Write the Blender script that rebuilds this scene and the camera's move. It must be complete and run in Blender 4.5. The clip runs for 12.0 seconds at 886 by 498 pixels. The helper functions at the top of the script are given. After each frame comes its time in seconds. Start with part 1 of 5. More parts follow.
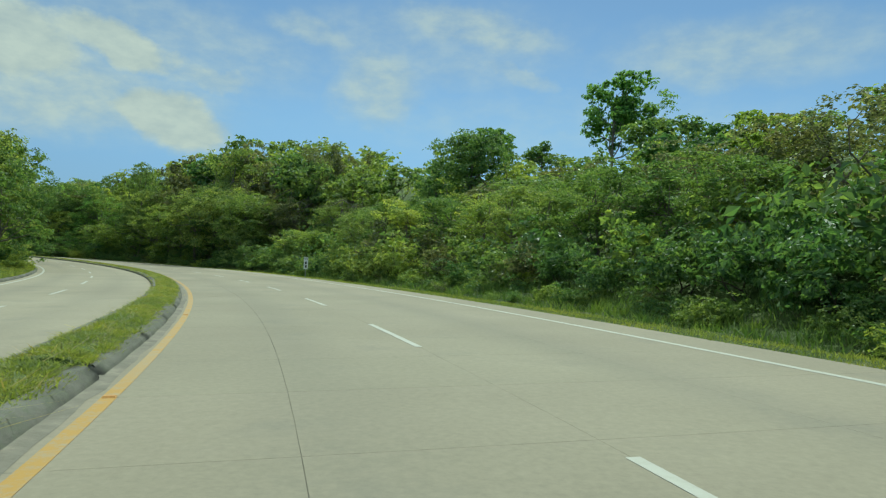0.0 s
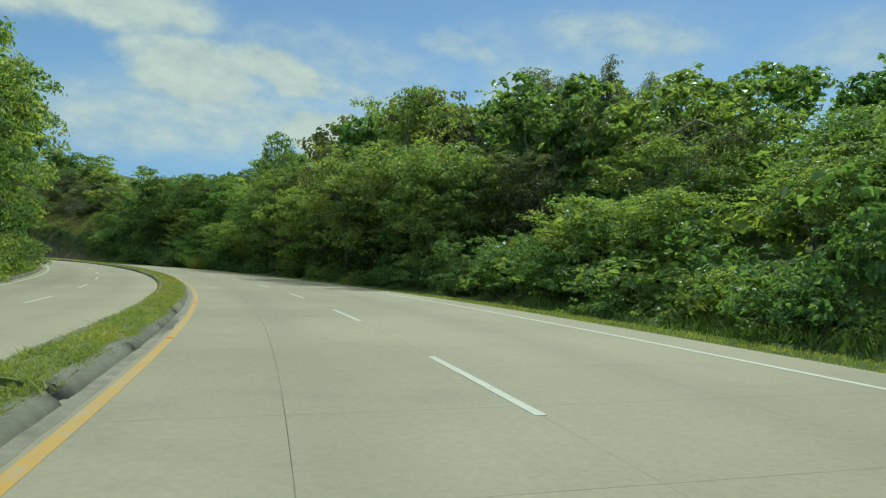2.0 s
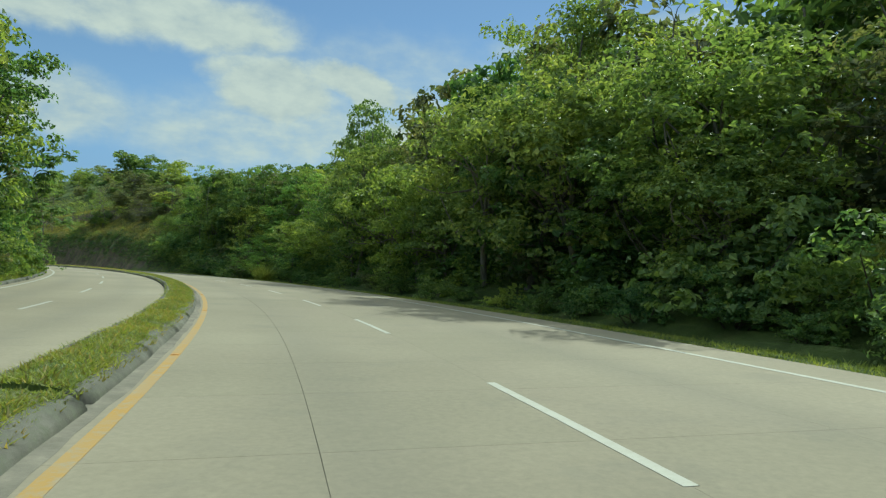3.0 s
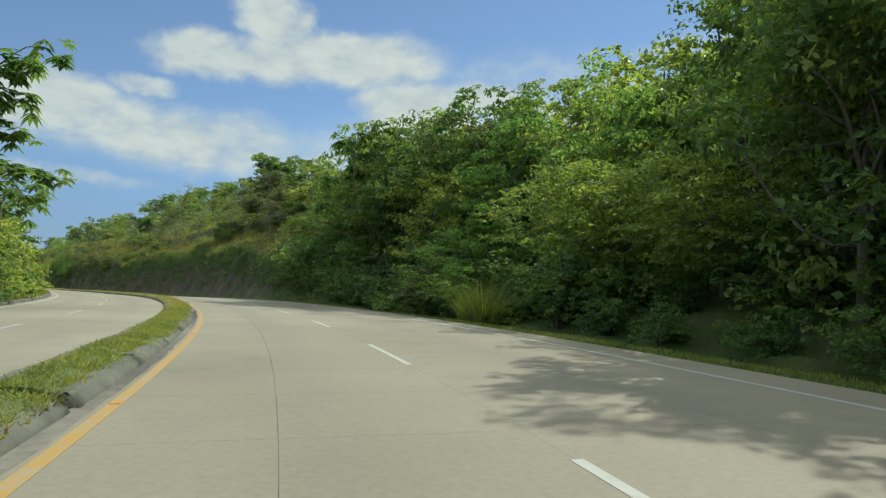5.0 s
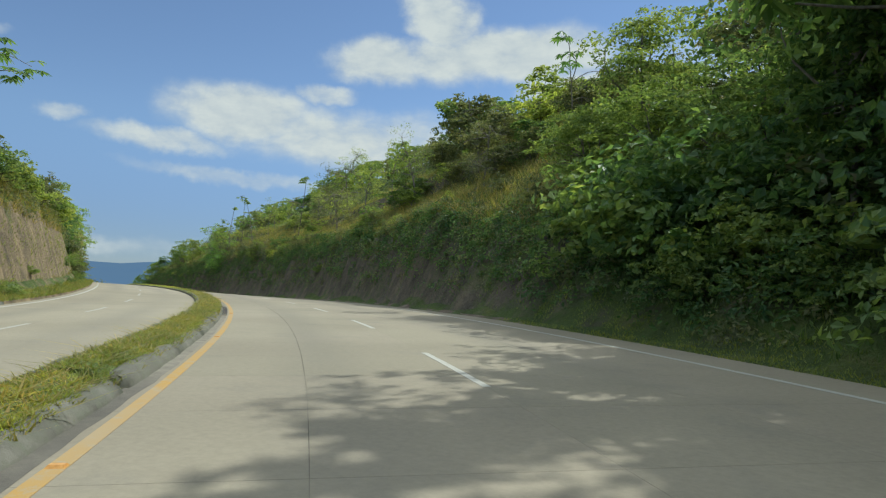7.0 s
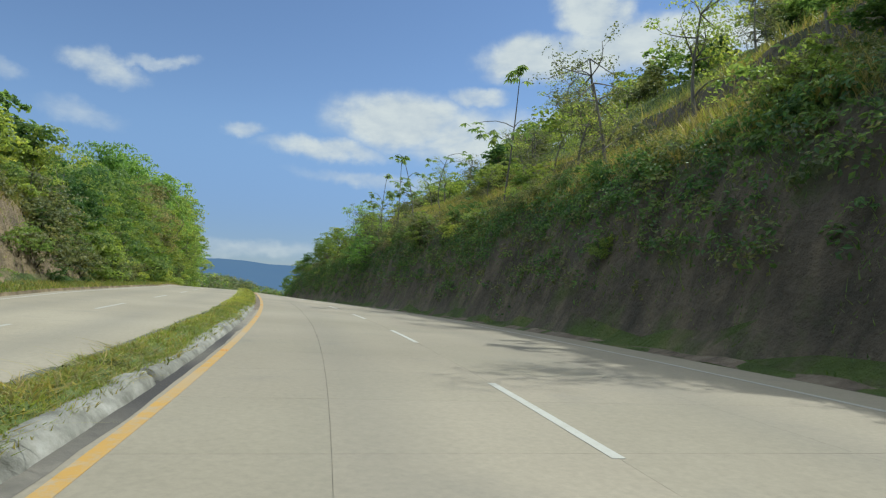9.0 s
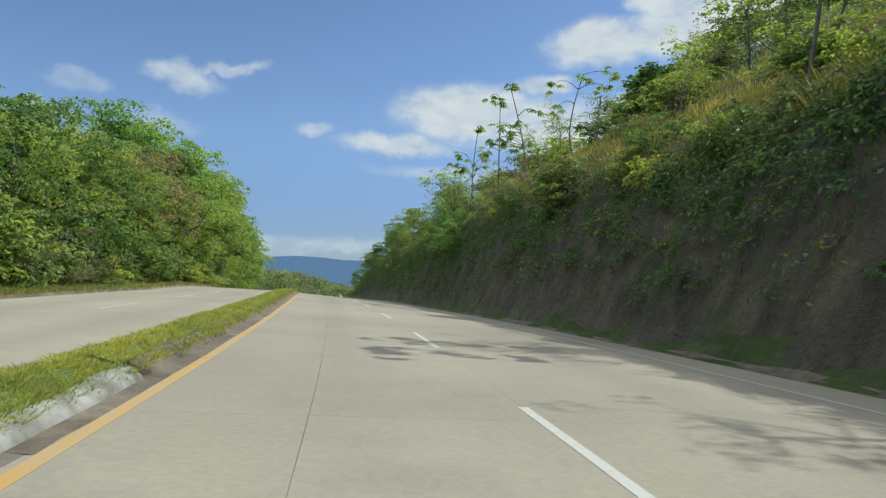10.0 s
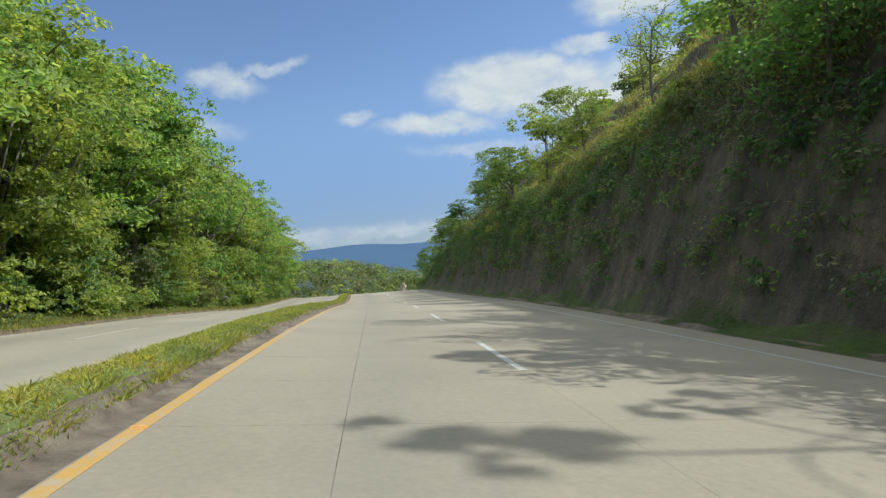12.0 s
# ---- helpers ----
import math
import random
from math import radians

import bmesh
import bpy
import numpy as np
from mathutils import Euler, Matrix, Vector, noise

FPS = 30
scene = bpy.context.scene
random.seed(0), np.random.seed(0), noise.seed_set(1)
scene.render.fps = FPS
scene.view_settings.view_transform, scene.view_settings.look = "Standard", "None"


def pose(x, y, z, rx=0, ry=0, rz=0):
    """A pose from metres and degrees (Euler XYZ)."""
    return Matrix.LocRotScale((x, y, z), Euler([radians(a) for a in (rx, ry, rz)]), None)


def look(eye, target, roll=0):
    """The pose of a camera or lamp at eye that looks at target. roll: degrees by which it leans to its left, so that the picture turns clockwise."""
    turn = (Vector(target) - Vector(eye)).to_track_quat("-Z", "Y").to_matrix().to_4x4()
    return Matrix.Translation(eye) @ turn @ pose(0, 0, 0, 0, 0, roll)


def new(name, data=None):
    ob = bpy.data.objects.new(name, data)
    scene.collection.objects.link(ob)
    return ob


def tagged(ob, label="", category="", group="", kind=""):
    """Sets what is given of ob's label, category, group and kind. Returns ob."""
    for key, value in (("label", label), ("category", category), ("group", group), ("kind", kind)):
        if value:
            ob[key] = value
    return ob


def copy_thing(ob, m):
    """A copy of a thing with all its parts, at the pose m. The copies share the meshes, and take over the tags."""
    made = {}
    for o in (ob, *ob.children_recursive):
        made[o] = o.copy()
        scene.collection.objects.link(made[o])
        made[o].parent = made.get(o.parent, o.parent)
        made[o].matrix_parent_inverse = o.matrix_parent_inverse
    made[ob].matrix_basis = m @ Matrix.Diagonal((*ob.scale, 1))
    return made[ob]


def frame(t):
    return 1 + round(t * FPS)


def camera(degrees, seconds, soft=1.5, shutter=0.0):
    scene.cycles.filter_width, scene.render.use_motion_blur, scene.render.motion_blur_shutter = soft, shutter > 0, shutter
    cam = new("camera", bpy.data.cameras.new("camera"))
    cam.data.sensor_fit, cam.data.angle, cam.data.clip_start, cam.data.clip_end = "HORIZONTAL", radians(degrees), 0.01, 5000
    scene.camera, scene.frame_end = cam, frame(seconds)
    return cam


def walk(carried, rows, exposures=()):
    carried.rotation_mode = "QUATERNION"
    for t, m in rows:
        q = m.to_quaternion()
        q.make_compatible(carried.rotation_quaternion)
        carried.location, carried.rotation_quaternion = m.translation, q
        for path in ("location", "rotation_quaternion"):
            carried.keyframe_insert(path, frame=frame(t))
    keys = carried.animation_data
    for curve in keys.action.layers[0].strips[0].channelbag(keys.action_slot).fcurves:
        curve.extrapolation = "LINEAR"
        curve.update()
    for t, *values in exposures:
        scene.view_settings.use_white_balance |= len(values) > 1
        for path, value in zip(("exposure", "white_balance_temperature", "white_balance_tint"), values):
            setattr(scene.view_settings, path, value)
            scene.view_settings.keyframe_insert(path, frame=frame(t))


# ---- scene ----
cam = camera(68.6, 12.0, soft=1.25)
PATH = [
    (0.0, (-2.378, 0.000, 1.191), (0.009, 9.698, 1.700), 2.34),
    (0.5, (-2.726, 10.647, 1.391), (-0.863, 20.457, 1.929), 2.19),
    (1.0, (-3.677, 21.186, 1.591), (-2.343, 31.081, 2.157), 2.19),
    (1.5, (-5.215, 31.584, 1.791), (-4.420, 41.534, 2.391), 2.40),
    (2.0, (-7.287, 41.810, 1.997), (-7.119, 51.792, 2.576), 2.74),
    (2.5, (-9.915, 51.819, 2.209), (-10.317, 61.793, 2.805), 3.16),
    (3.0, (-13.037, 61.587, 2.430), (-14.022, 71.516, 3.089), 2.74),
    (3.5, (-16.551, 71.117, 2.662), (-18.110, 80.969, 3.376), 2.22),
    (4.0, (-20.482, 80.398, 2.905), (-22.596, 90.142, 3.667), 1.66),
    (4.5, (-24.906, 89.422, 3.157), (-27.567, 99.027, 3.962), 1.33),
    (5.0, (-29.886, 98.171, 3.410), (-33.100, 107.603, 4.256), 1.52),
    (5.5, (-35.405, 106.616, 3.656), (-39.176, 115.835, 4.539), 2.26),
    (6.0, (-41.327, 114.805, 3.881), (-45.666, 123.772, 4.750), 2.17),
    (6.5, (-47.754, 122.621, 4.086), (-52.707, 131.274, 4.853), 2.01),
    (7.0, (-54.605, 130.081, 4.281), (-60.141, 138.380, 4.964), 1.67),
    (7.5, (-61.883, 137.136, 4.460), (-67.940, 145.066, 5.105), 1.54),
    (8.0, (-69.567, 143.767, 4.596), (-76.080, 151.328, 5.242), 1.60),
    (8.5, (-77.606, 150.026, 4.699), (-84.534, 157.208, 5.347), 1.62),
    (9.0, (-85.948, 155.985, 4.802), (-93.280, 162.758, 5.413), 1.42),
    (9.5, (-94.560, 161.683, 4.899), (-102.282, 168.016, 5.428), 0.95),
    (10.0, (-103.472, 167.048, 4.964), (-111.502, 172.989, 5.438), -0.06),
    (10.5, (-112.651, 172.099, 5.004), (-120.905, 177.726, 5.458), -0.98),
    (11.0, (-122.055, 176.879, 5.036), (-130.457, 182.285, 5.446), -2.73),
    (11.5, (-131.644, 181.435, 5.060), (-140.140, 186.703, 5.347), -4.39),
    (12.0, (-141.327, 185.941, 5.043), (-149.841, 191.184, 5.204), -5.98),
]
EXPOSURES = [(0.0, -0.38, 5950, -18), (3.0, -0.28, 6000, -15), (5.2, -0.2, 6100, -3), (7.5, -0.18, 5950, 0), (9.5, -0.13, 5850, 2), (12.0, -0.06, 5900, 4)]
walk(cam, [(t, look(eye, target, roll)) for t, eye, target, roll in PATH], EXPOSURES)

# ---- light ----
SUN_AZ, SUN_EL = -20.0, 51.0          # degrees left of +y, degrees up
sun = bpy.data.lights.new("sun", "SUN")
sun.energy, sun.angle, sun.color = 4.7, radians(0.6), (1.0, 0.94, 0.84)
to_sun = Vector((-math.sin(radians(SUN_AZ)) * math.cos(radians(SUN_EL)),
                 math.cos(radians(SUN_AZ)) * math.cos(radians(SUN_EL)), math.sin(radians(SUN_EL))))
new("sun", sun).matrix_world = look(to_sun * 300, (0, 0, 0))

# clouds as (azimuth left of +y, elevation, half width, half height, lean, weight), degrees
CLOUDS_EAST = [
    (9.8, 12.4, 4.2, 2.0, -12, 1.2), (6.5, 16.0, 4.0, 1.2, 0, 0.6), (-7.5, 16.8, 4.2, 3.6, 0, 0.6), (-2, 20.5, 5, 1.4, -8, 0.5), (-16, 21.5, 9, 1.6, -8, 0.55),
    (-20, 18.3, 4, 0.9, -18, 0.5), (-38, 19, 12, 3, 0, 0.5), (-24, 14, 22, 3.5, 0, 0.34), (-12, 20, 14, 4.0, 0, 0.42), (10, 18, 14, 4.0, 0, 0.46),
]
CLOUDS_AHEAD = [
    (17.5, 13.2, 12.0, 3.4, 0, 0.66), (20.8, 16.2, 4.4, 2.8, 0, 1.15), (13.8, 17.4, 4.8, 1.5, -10, 1.15), (23.5, 11.6, 5.5, 1.6, 0, 0.62), (27, 20.5, 7.5, 2.2, 0, 1.0),
    (25.5, 12, 9, 2.6, 0, 0.62), (31, 20.6, 8.5, 2.0, 4, 1.0), (34.4, 23.6, 3.5, 2.2, -30, 1.0), (24, 17.6, 3.0, 1.4, 0, 0.8), (36.6, 12.8, 5, 2.6, 0, 0.7),
]
CLOUDS_WEST = [
    (39.5, 20.2, 3.5, 1.6, 0, 1.0), (51.5, 14.6, 5.5, 2.1, 0, 1.0), (43.5, 13.0, 8, 2.4, -5, 0.85), (51.5, 9.2, 8, 0.7, -4, 0.55), (57.5, 11.8, 5.5, 0.9, 0, 0.75),
    (40, 19.4, 4, 1.7, 0, 0.95), (44.6, 16.5, 2.4, 0.8, 0, 0.7), (75.5, 16.3, 2.4, 1.0, -12, 0.7), (71.5, 17.2, 3.0, 0.5, 12, 0.55), (77, 12.6, 3.5, 1.0, -8, 0.45),
    (65, 13.0, 1.8, 0.7, 0, 0.6), (66, 2.9, 11, 0.8, 0, 0.5), (83.5, 15, 2.0, 0.8, 0, 0.5),
]


def make_world():
    world = bpy.data.worlds.new("sky")
    scene.world = world
    world.use_nodes = True
    nt = world.node_tree
    nt.nodes.clear()
    N, L = nt.nodes.new, nt.links.new

    def mth(op, a, b=None, c=None):
        n = N("ShaderNodeMath")
        n.operation = op
        for i, v in enumerate((a, b, c)):
            if v is None:
                continue
            if isinstance(v, (int, float)):
                n.inputs[i].default_value = v
            else:
                L(v, n.inputs[i])
        return n.outputs[0]

    tc = N("ShaderNodeTexCoord")
    sep = N("ShaderNodeSeparateXYZ")
    L(tc.outputs["Generated"], sep.inputs[0])
    az = mth("MULTIPLY", mth("ARCTAN2", mth("MULTIPLY", sep.outputs[0], -1.0), sep.outputs[1]), 57.2958)
    el = mth("MULTIPLY", mth("ARCSINE", sep.outputs[2]), 57.2958)
    flat = N("ShaderNodeCombineXYZ")
    L(az, flat.inputs[0]), L(el, flat.inputs[1])
    # uneven edges
    wob = N("ShaderNodeTexNoise")
    wob.inputs["Scale"].default_value, wob.inputs["Detail"].default_value = 0.22, 5.0
    wob.inputs["Roughness"].default_value = 0.6
    L(flat.outputs[0], wob.inputs["Vector"])
    sub = N("ShaderNodeVectorMath")
    sub.operation = "SUBTRACT"
    sub.inputs[1].default_value = (0.5, 0.5, 0.5)
    L(wob.outputs["Color"], sub.inputs[0])
    mul = N("ShaderNodeVectorMath")
    mul.operation = "MULTIPLY"
    mul.inputs[1].default_value = (5.0, 3.0, 0.0)
    L(sub.outputs[0], mul.inputs[0])
    add = N("ShaderNodeVectorMath")
    add.operation = "ADD"
    L(flat.outputs[0], add.inputs[0]), L(mul.outputs[0], add.inputs[1])
    total = None
    for a, e, ra, re, lean, weight in CLOUDS_EAST + CLOUDS_AHEAD + CLOUDS_WEST:
        m = N("ShaderNodeMapping")
        m.vector_type = "TEXTURE"
        m.inputs["Location"].default_value = (a, e, 0)
        m.inputs["Rotation"].default_value = (0, 0, radians(-lean))
        m.inputs["Scale"].default_value = (ra, re, 1)
        L(add.outputs[0], m.inputs["Vector"])
        ln = N("ShaderNodeVectorMath")
        ln.operation = "LENGTH"
        L(m.outputs[0], ln.inputs[0])
        r = N("ShaderNodeMapRange")
        r.interpolation_type = "SMOOTHSTEP"
        r.inputs["From Min"].default_value, r.inputs["From Max"].default_value = 1.75, 0.35
        r.inputs["To Min"].default_value, r.inputs["To Max"].default_value = 0.0, weight
        L(ln.outputs["Value"], r.inputs["Value"])
        total = r.outputs[0] if total is None else mth("MAXIMUM", total, r.outputs[0])
    fine = N("ShaderNodeTexNoise")
    fine.inputs["Scale"].default_value, fine.inputs["Detail"].default_value = 0.32, 7.0
    fine.inputs["Roughness"].default_value = 0.58
    stretch = N("ShaderNodeVectorMath")
    stretch.operation = "MULTIPLY"
    stretch.inputs[1].default_value = (1.0, 1.9, 1.0)
    L(flat.outputs[0], stretch.inputs[0]), L(stretch.outputs[0], fine.inputs["Vector"])
    # unseen broken cloud overhead, above the ones placed, added to fill the shade
    dome = N("ShaderNodeTexNoise")
    dome.inputs["Scale"].default_value, dome.inputs["Detail"].default_value = 2.2, 6.0
    L(tc.outputs["Generated"], dome.inputs["Vector"])

    def band(v, a, b, top):
        r = N("ShaderNodeMapRange")
        r.interpolation_type = "SMOOTHSTEP"
        r.inputs["From Min"].default_value, r.inputs["From Max"].default_value, r.inputs["To Max"].default_value = a, b, top
        L(v, r.inputs["Value"])
        return r.outputs[0]

    total = mth("MAXIMUM", total, mth("MULTIPLY", band(dome.outputs["Fac"], 0.38, 0.53, 1.0), band(el, 26.0, 34.0, 1.0)))
    dens = mth("MULTIPLY", total, mth("ADD", mth("MULTIPLY", fine.outputs["Fac"], 1.1), 0.5))
    soft = N("ShaderNodeMapRange")
    soft.interpolation_type = "SMOOTHSTEP"
    soft.inputs["From Min"].default_value, soft.inputs["From Max"].default_value = 0.12, 1.0
    L(dens, soft.inputs["Value"])
    sky = N("ShaderNodeTexSky")
    sky.sky_type, sky.sun_disc = "NISHITA", False
    sky.sun_elevation, sky.sun_rotation = radians(SUN_EL), radians(-SUN_AZ)
    sky.air_density, sky.dust_density, sky.ozone_density, sky.altitude = 1.0, 0.15, 2.5, 900
    b1, b2 = N("ShaderNodeBackground"), N("ShaderNodeBackground")
    rich = N("ShaderNodeHueSaturation")
    rich.inputs["Hue"].default_value, rich.inputs["Saturation"].default_value = 0.505, 0.95
    L(sky.outputs[0], rich.inputs["Color"])
    tint = N("ShaderNodeMixRGB")   # bluer air low down
    tint.blend_type = "MULTIPLY"
    tint.inputs[2].default_value = (0.90, 0.92, 1.12, 1)
    L(band(mth("MULTIPLY", el, -1.0), -14.0, -2.0, 1.0), tint.inputs[0]), L(rich.outputs[0], tint.inputs[1]), L(tint.outputs[0], b1.inputs["Color"])
    L(mth("SUBTRACT", 0.134, mth("MULTIPLY", 0.058, band(mth("MULTIPLY", el, -1.0), -15.0, -1.0, 1.0))), b1.inputs["Strength"])   # haze dulls the sky low down
    # thicker parts of a cloud are greyer below
    ramp = N("ShaderNodeValToRGB")
    ramp.color_ramp.elements[0].color, ramp.color_ramp.elements[1].color = (0.76, 0.80, 0.85, 1), (0.98, 0.98, 0.95, 1)
    ramp.color_ramp.elements[0].position, ramp.color_ramp.elements[1].position = 0.3, 0.62
    L(fine.outputs["Fac"], ramp.inputs["Fac"])
    L(ramp.outputs["Color"], b2.inputs["Color"])
    L(mth("ADD", 0.78, band(el, 28.0, 55.0, 0.95)), b2.inputs["Strength"])   # brighter overhead, out of view, to lift the shade
    mix, out = N("ShaderNodeMixShader"), N("ShaderNodeOutputWorld")
    L(soft.outputs[0], mix.inputs["Fac"]), L(b1.outputs[0], mix.inputs[1]), L(b2.outputs[0], mix.inputs[2])
    L(mix.outputs[0], out.inputs["Surface"])


make_world()

# ---- materials ----


class Nodes:
    """Short calls for one material's node tree."""

    def __init__(self, name):
        self.mat = bpy.data.materials.new(name)
        self.mat.use_nodes = True
        self.nt = self.mat.node_tree
        self.nt.nodes.clear()
        self.out = self.nt.nodes.new("ShaderNodeOutputMaterial")
        self.coord = self.nt.nodes.new("ShaderNodeTexCoord").outputs["Object"]
        self.geo = self.nt.nodes.new("ShaderNodeNewGeometry")
        self.obj = self.nt.nodes.new("ShaderNodeObjectInfo")

    def link(self, a, b):
        self.nt.links.new(a, b)

    def put(self, socket, v):
        if isinstance(v, (int, float, tuple)):
            socket.default_value = v
        else:
            self.link(v, socket)

    def noise(self, scale, detail=4.0, rough=0.55, stretch=None, where=None):
        n = self.nt.nodes.new("ShaderNodeTexNoise")
        n.inputs["Scale"].default_value, n.inputs["Detail"].default_value, n.inputs["Roughness"].default_value = scale, detail, rough
        src = where or self.geo.outputs["Position"]
        if stretch:
            m = self.nt.nodes.new("ShaderNodeVectorMath")
            m.operation = "MULTIPLY"
            m.inputs[1].default_value = stretch
            self.link(src, m.inputs[0])
            src = m.outputs[0]
        self.link(src, n.inputs["Vector"])
        return n.outputs["Fac"]

    def ramp(self, fac, stops):
        r = self.nt.nodes.new("ShaderNodeValToRGB")
        while len(r.color_ramp.elements) < len(stops):
            r.color_ramp.elements.new(0.5)
        for e, (p, c) in zip(r.color_ramp.elements, stops):
            e.position, e.color = p, (*c, 1)
        self.link(fac, r.inputs["Fac"])
        return r.outputs["Color"]

    def mix(self, fac, a, b, kind="MIX"):
        m = self.nt.nodes.new("ShaderNodeMix")
        m.data_type, m.blend_type = "RGBA", kind
        self.put(m.inputs["Factor"], fac)
        self.put(m.inputs[6], (*a, 1) if isinstance(a, tuple) else a)
        self.put(m.inputs[7], (*b, 1) if isinstance(b, tuple) else b)
        return m.outputs[2]

    def math(self, op, a, b=0.0):
        m = self.nt.nodes.new("ShaderNodeMath")
        m.operation = op
        self.put(m.inputs[0], a), self.put(m.inputs[1], b)
        return m.outputs[0]

    def span(self, v, a, b, c=0.0, d=1.0):
        r = self.nt.nodes.new("ShaderNodeMapRange")
        r.inputs[1].default_value, r.inputs[2].default_value, r.inputs[3].default_value, r.inputs[4].default_value = a, b, c, d
        self.link(v, r.inputs[0])
        return r.outputs[0]

    def vary(self, colour, hue=0.03, value=0.35):
        h = self.nt.nodes.new("ShaderNodeHueSaturation")
        self.link(self.span(self.obj.outputs["Random"], 0, 1, 0.5 - hue, 0.5 + hue), h.inputs["Hue"])
        self.link(self.span(self.obj.outputs["Random"], 0, 1, 1 + value / 2, 1 - value / 2), h.inputs["Value"])
        self.link(colour, h.inputs["Color"])
        return h.outputs[0]

    def surface(self, colour, rough=0.8, metal=0.0, bump=None, strength=0.3, dist=0.02, spec=0.3):
        b = self.nt.nodes.new("ShaderNodeBsdfPrincipled")
        self.put(b.inputs["Base Color"], (*colour, 1) if isinstance(colour, tuple) else colour)
        self.put(b.inputs["Roughness"], rough)
        b.inputs["Metallic"].default_value = metal
        b.inputs["Specular IOR Level"].default_value = spec
        if bump is not None:
            n = self.nt.nodes.new("ShaderNodeBump")
            n.inputs["Strength"].default_value, n.inputs["Distance"].default_value = strength, dist
            self.link(bump, n.inputs["Height"]), self.link(n.outputs[0], b.inputs["Normal"])
        self.link(b.outputs[0], self.out.inputs["Surface"])
        return self.mat

    def leaf(self, colour, glow=0.35, rough=0.5):
        """A leaf: a matt-glossy face that lets part of the light through."""
        b = self.nt.nodes.new("ShaderNodeBsdfPrincipled")
        self.link(colour, b.inputs["Base Color"])
        b.inputs["Roughness"].default_value, b.inputs["Specular IOR Level"].default_value = rough, 0.35
        t = self.nt.nodes.new("ShaderNodeBsdfTranslucent")
        g = self.mix(1.0, colour, (1.34, 1.32, 0.66), "MULTIPLY")
        self.link(g, t.inputs["Color"])
        m = self.nt.nodes.new("ShaderNodeMixShader")
        m.inputs[0].default_value = glow
        self.link(b.outputs[0], m.inputs[1]), self.link(t.outputs[0], m.inputs[2])
        self.link(m.outputs[0], self.out.inputs["Surface"])
        return self.mat


def leaf_material(name, dark, mid, light, glow=0.35, hue=0.025, value=0.4):
    n = Nodes(name)
    c = n.ramp(n.geo.outputs["Random Per Island"], [(0.0, dark), (0.55, mid), (1.0, light)])
    # whole boughs of younger, yellower leaves beside older, bluer ones
    bough = n.ramp(n.noise(0.8, 3.0, 0.6), [(0.34, (0.74, 0.82, 0.98)), (0.5, (1.0, 1.0, 1.0)), (0.66, (1.26, 1.13, 1.0))])
    c = n.mix(1.0, c, bough, "MULTIPLY")
    return n.leaf(n.vary(c, hue, value), glow)


def concrete_material(name, light=1.0, piece=True):
    n = Nodes(name)
    big = n.ramp(n.noise(0.18, 3.0), [(0.3, (0.257 * light, 0.226 * light, 0.170 * light)), (0.7, (0.328 * light, 0.289 * light, 0.219 * light))])
    grain = n.ramp(n.noise(14.0, 5.0, 0.7), [(0.3, (0.86, 0.86, 0.86)), (0.7, (1.05, 1.05, 1.05))])
    c = n.mix(1.0, big, grain, "MULTIPLY")
    stain = n.span(n.noise(0.7, 4.0, 0.6), 0.56, 0.72)
    c = n.mix(n.math("MULTIPLY", stain, 0.28), c, (0.16 * light, 0.152 * light, 0.135 * light))
    # oil and tyre dust along the middle of each lane
    at = n.nt.nodes.new("ShaderNodeAttribute")
    at.attribute_name = "across"
    film = None
    for centre in (-1.85, 2.2, -6.6, -9.6):
        band = n.span(n.math("ABSOLUTE", n.math("SUBTRACT", at.outputs["Fac"], centre)), 0.1, 0.85, 1.0, 0.0)
        film = band if film is None else n.math("MAXIMUM", film, band)
    film = n.math("MULTIPLY", film, n.span(n.noise(0.09, 3.0), 0.35, 0.65, 0.08, 0.34))
    c = n.mix(film, c, (0.15 * light, 0.143 * light, 0.125 * light))
    if piece:
        c = n.vary(c, 0.003, 0.04)
    return n.surface(c, 0.85, bump=n.noise(60.0, 4.0, 0.7), strength=0.25, dist=0.004, spec=0.25)


M = {}
M["concrete"] = concrete_material("road_concrete", 0.91)
M["concrete_left"] = concrete_material("road_concrete_far", 1.0)


def hill_material(name, bare):
    """Soil that shows bare where it is steep and is green where it lies flatter."""
    n = Nodes(name)
    steep = n.nt.nodes.new("ShaderNodeSeparateXYZ")
    n.link(n.geo.outputs["True Normal"], steep.inputs[0])
    green = n.ramp(n.noise(0.6, 6.0, 0.65), [(0.3, (0.05, 0.075, 0.02)), (0.55, (0.09, 0.13, 0.032)), (0.75, (0.17, 0.17, 0.06))])
    earth = n.ramp(n.noise(1.1, 6.0, 0.7, (1, 1, 0.35)), list(zip((0.3, 0.5, 0.76), bare)))
    patchy = n.math("ADD", steep.outputs[2], n.span(n.noise(0.5, 5.0, 0.65), 0.3, 0.7, -0.3, 0.3))
    c = n.mix(n.span(patchy, 0.45, 0.75), earth, green)
    return n.surface(c, 0.95, bump=n.noise(2.5, 7.0, 0.7), strength=1.0, dist=0.35)


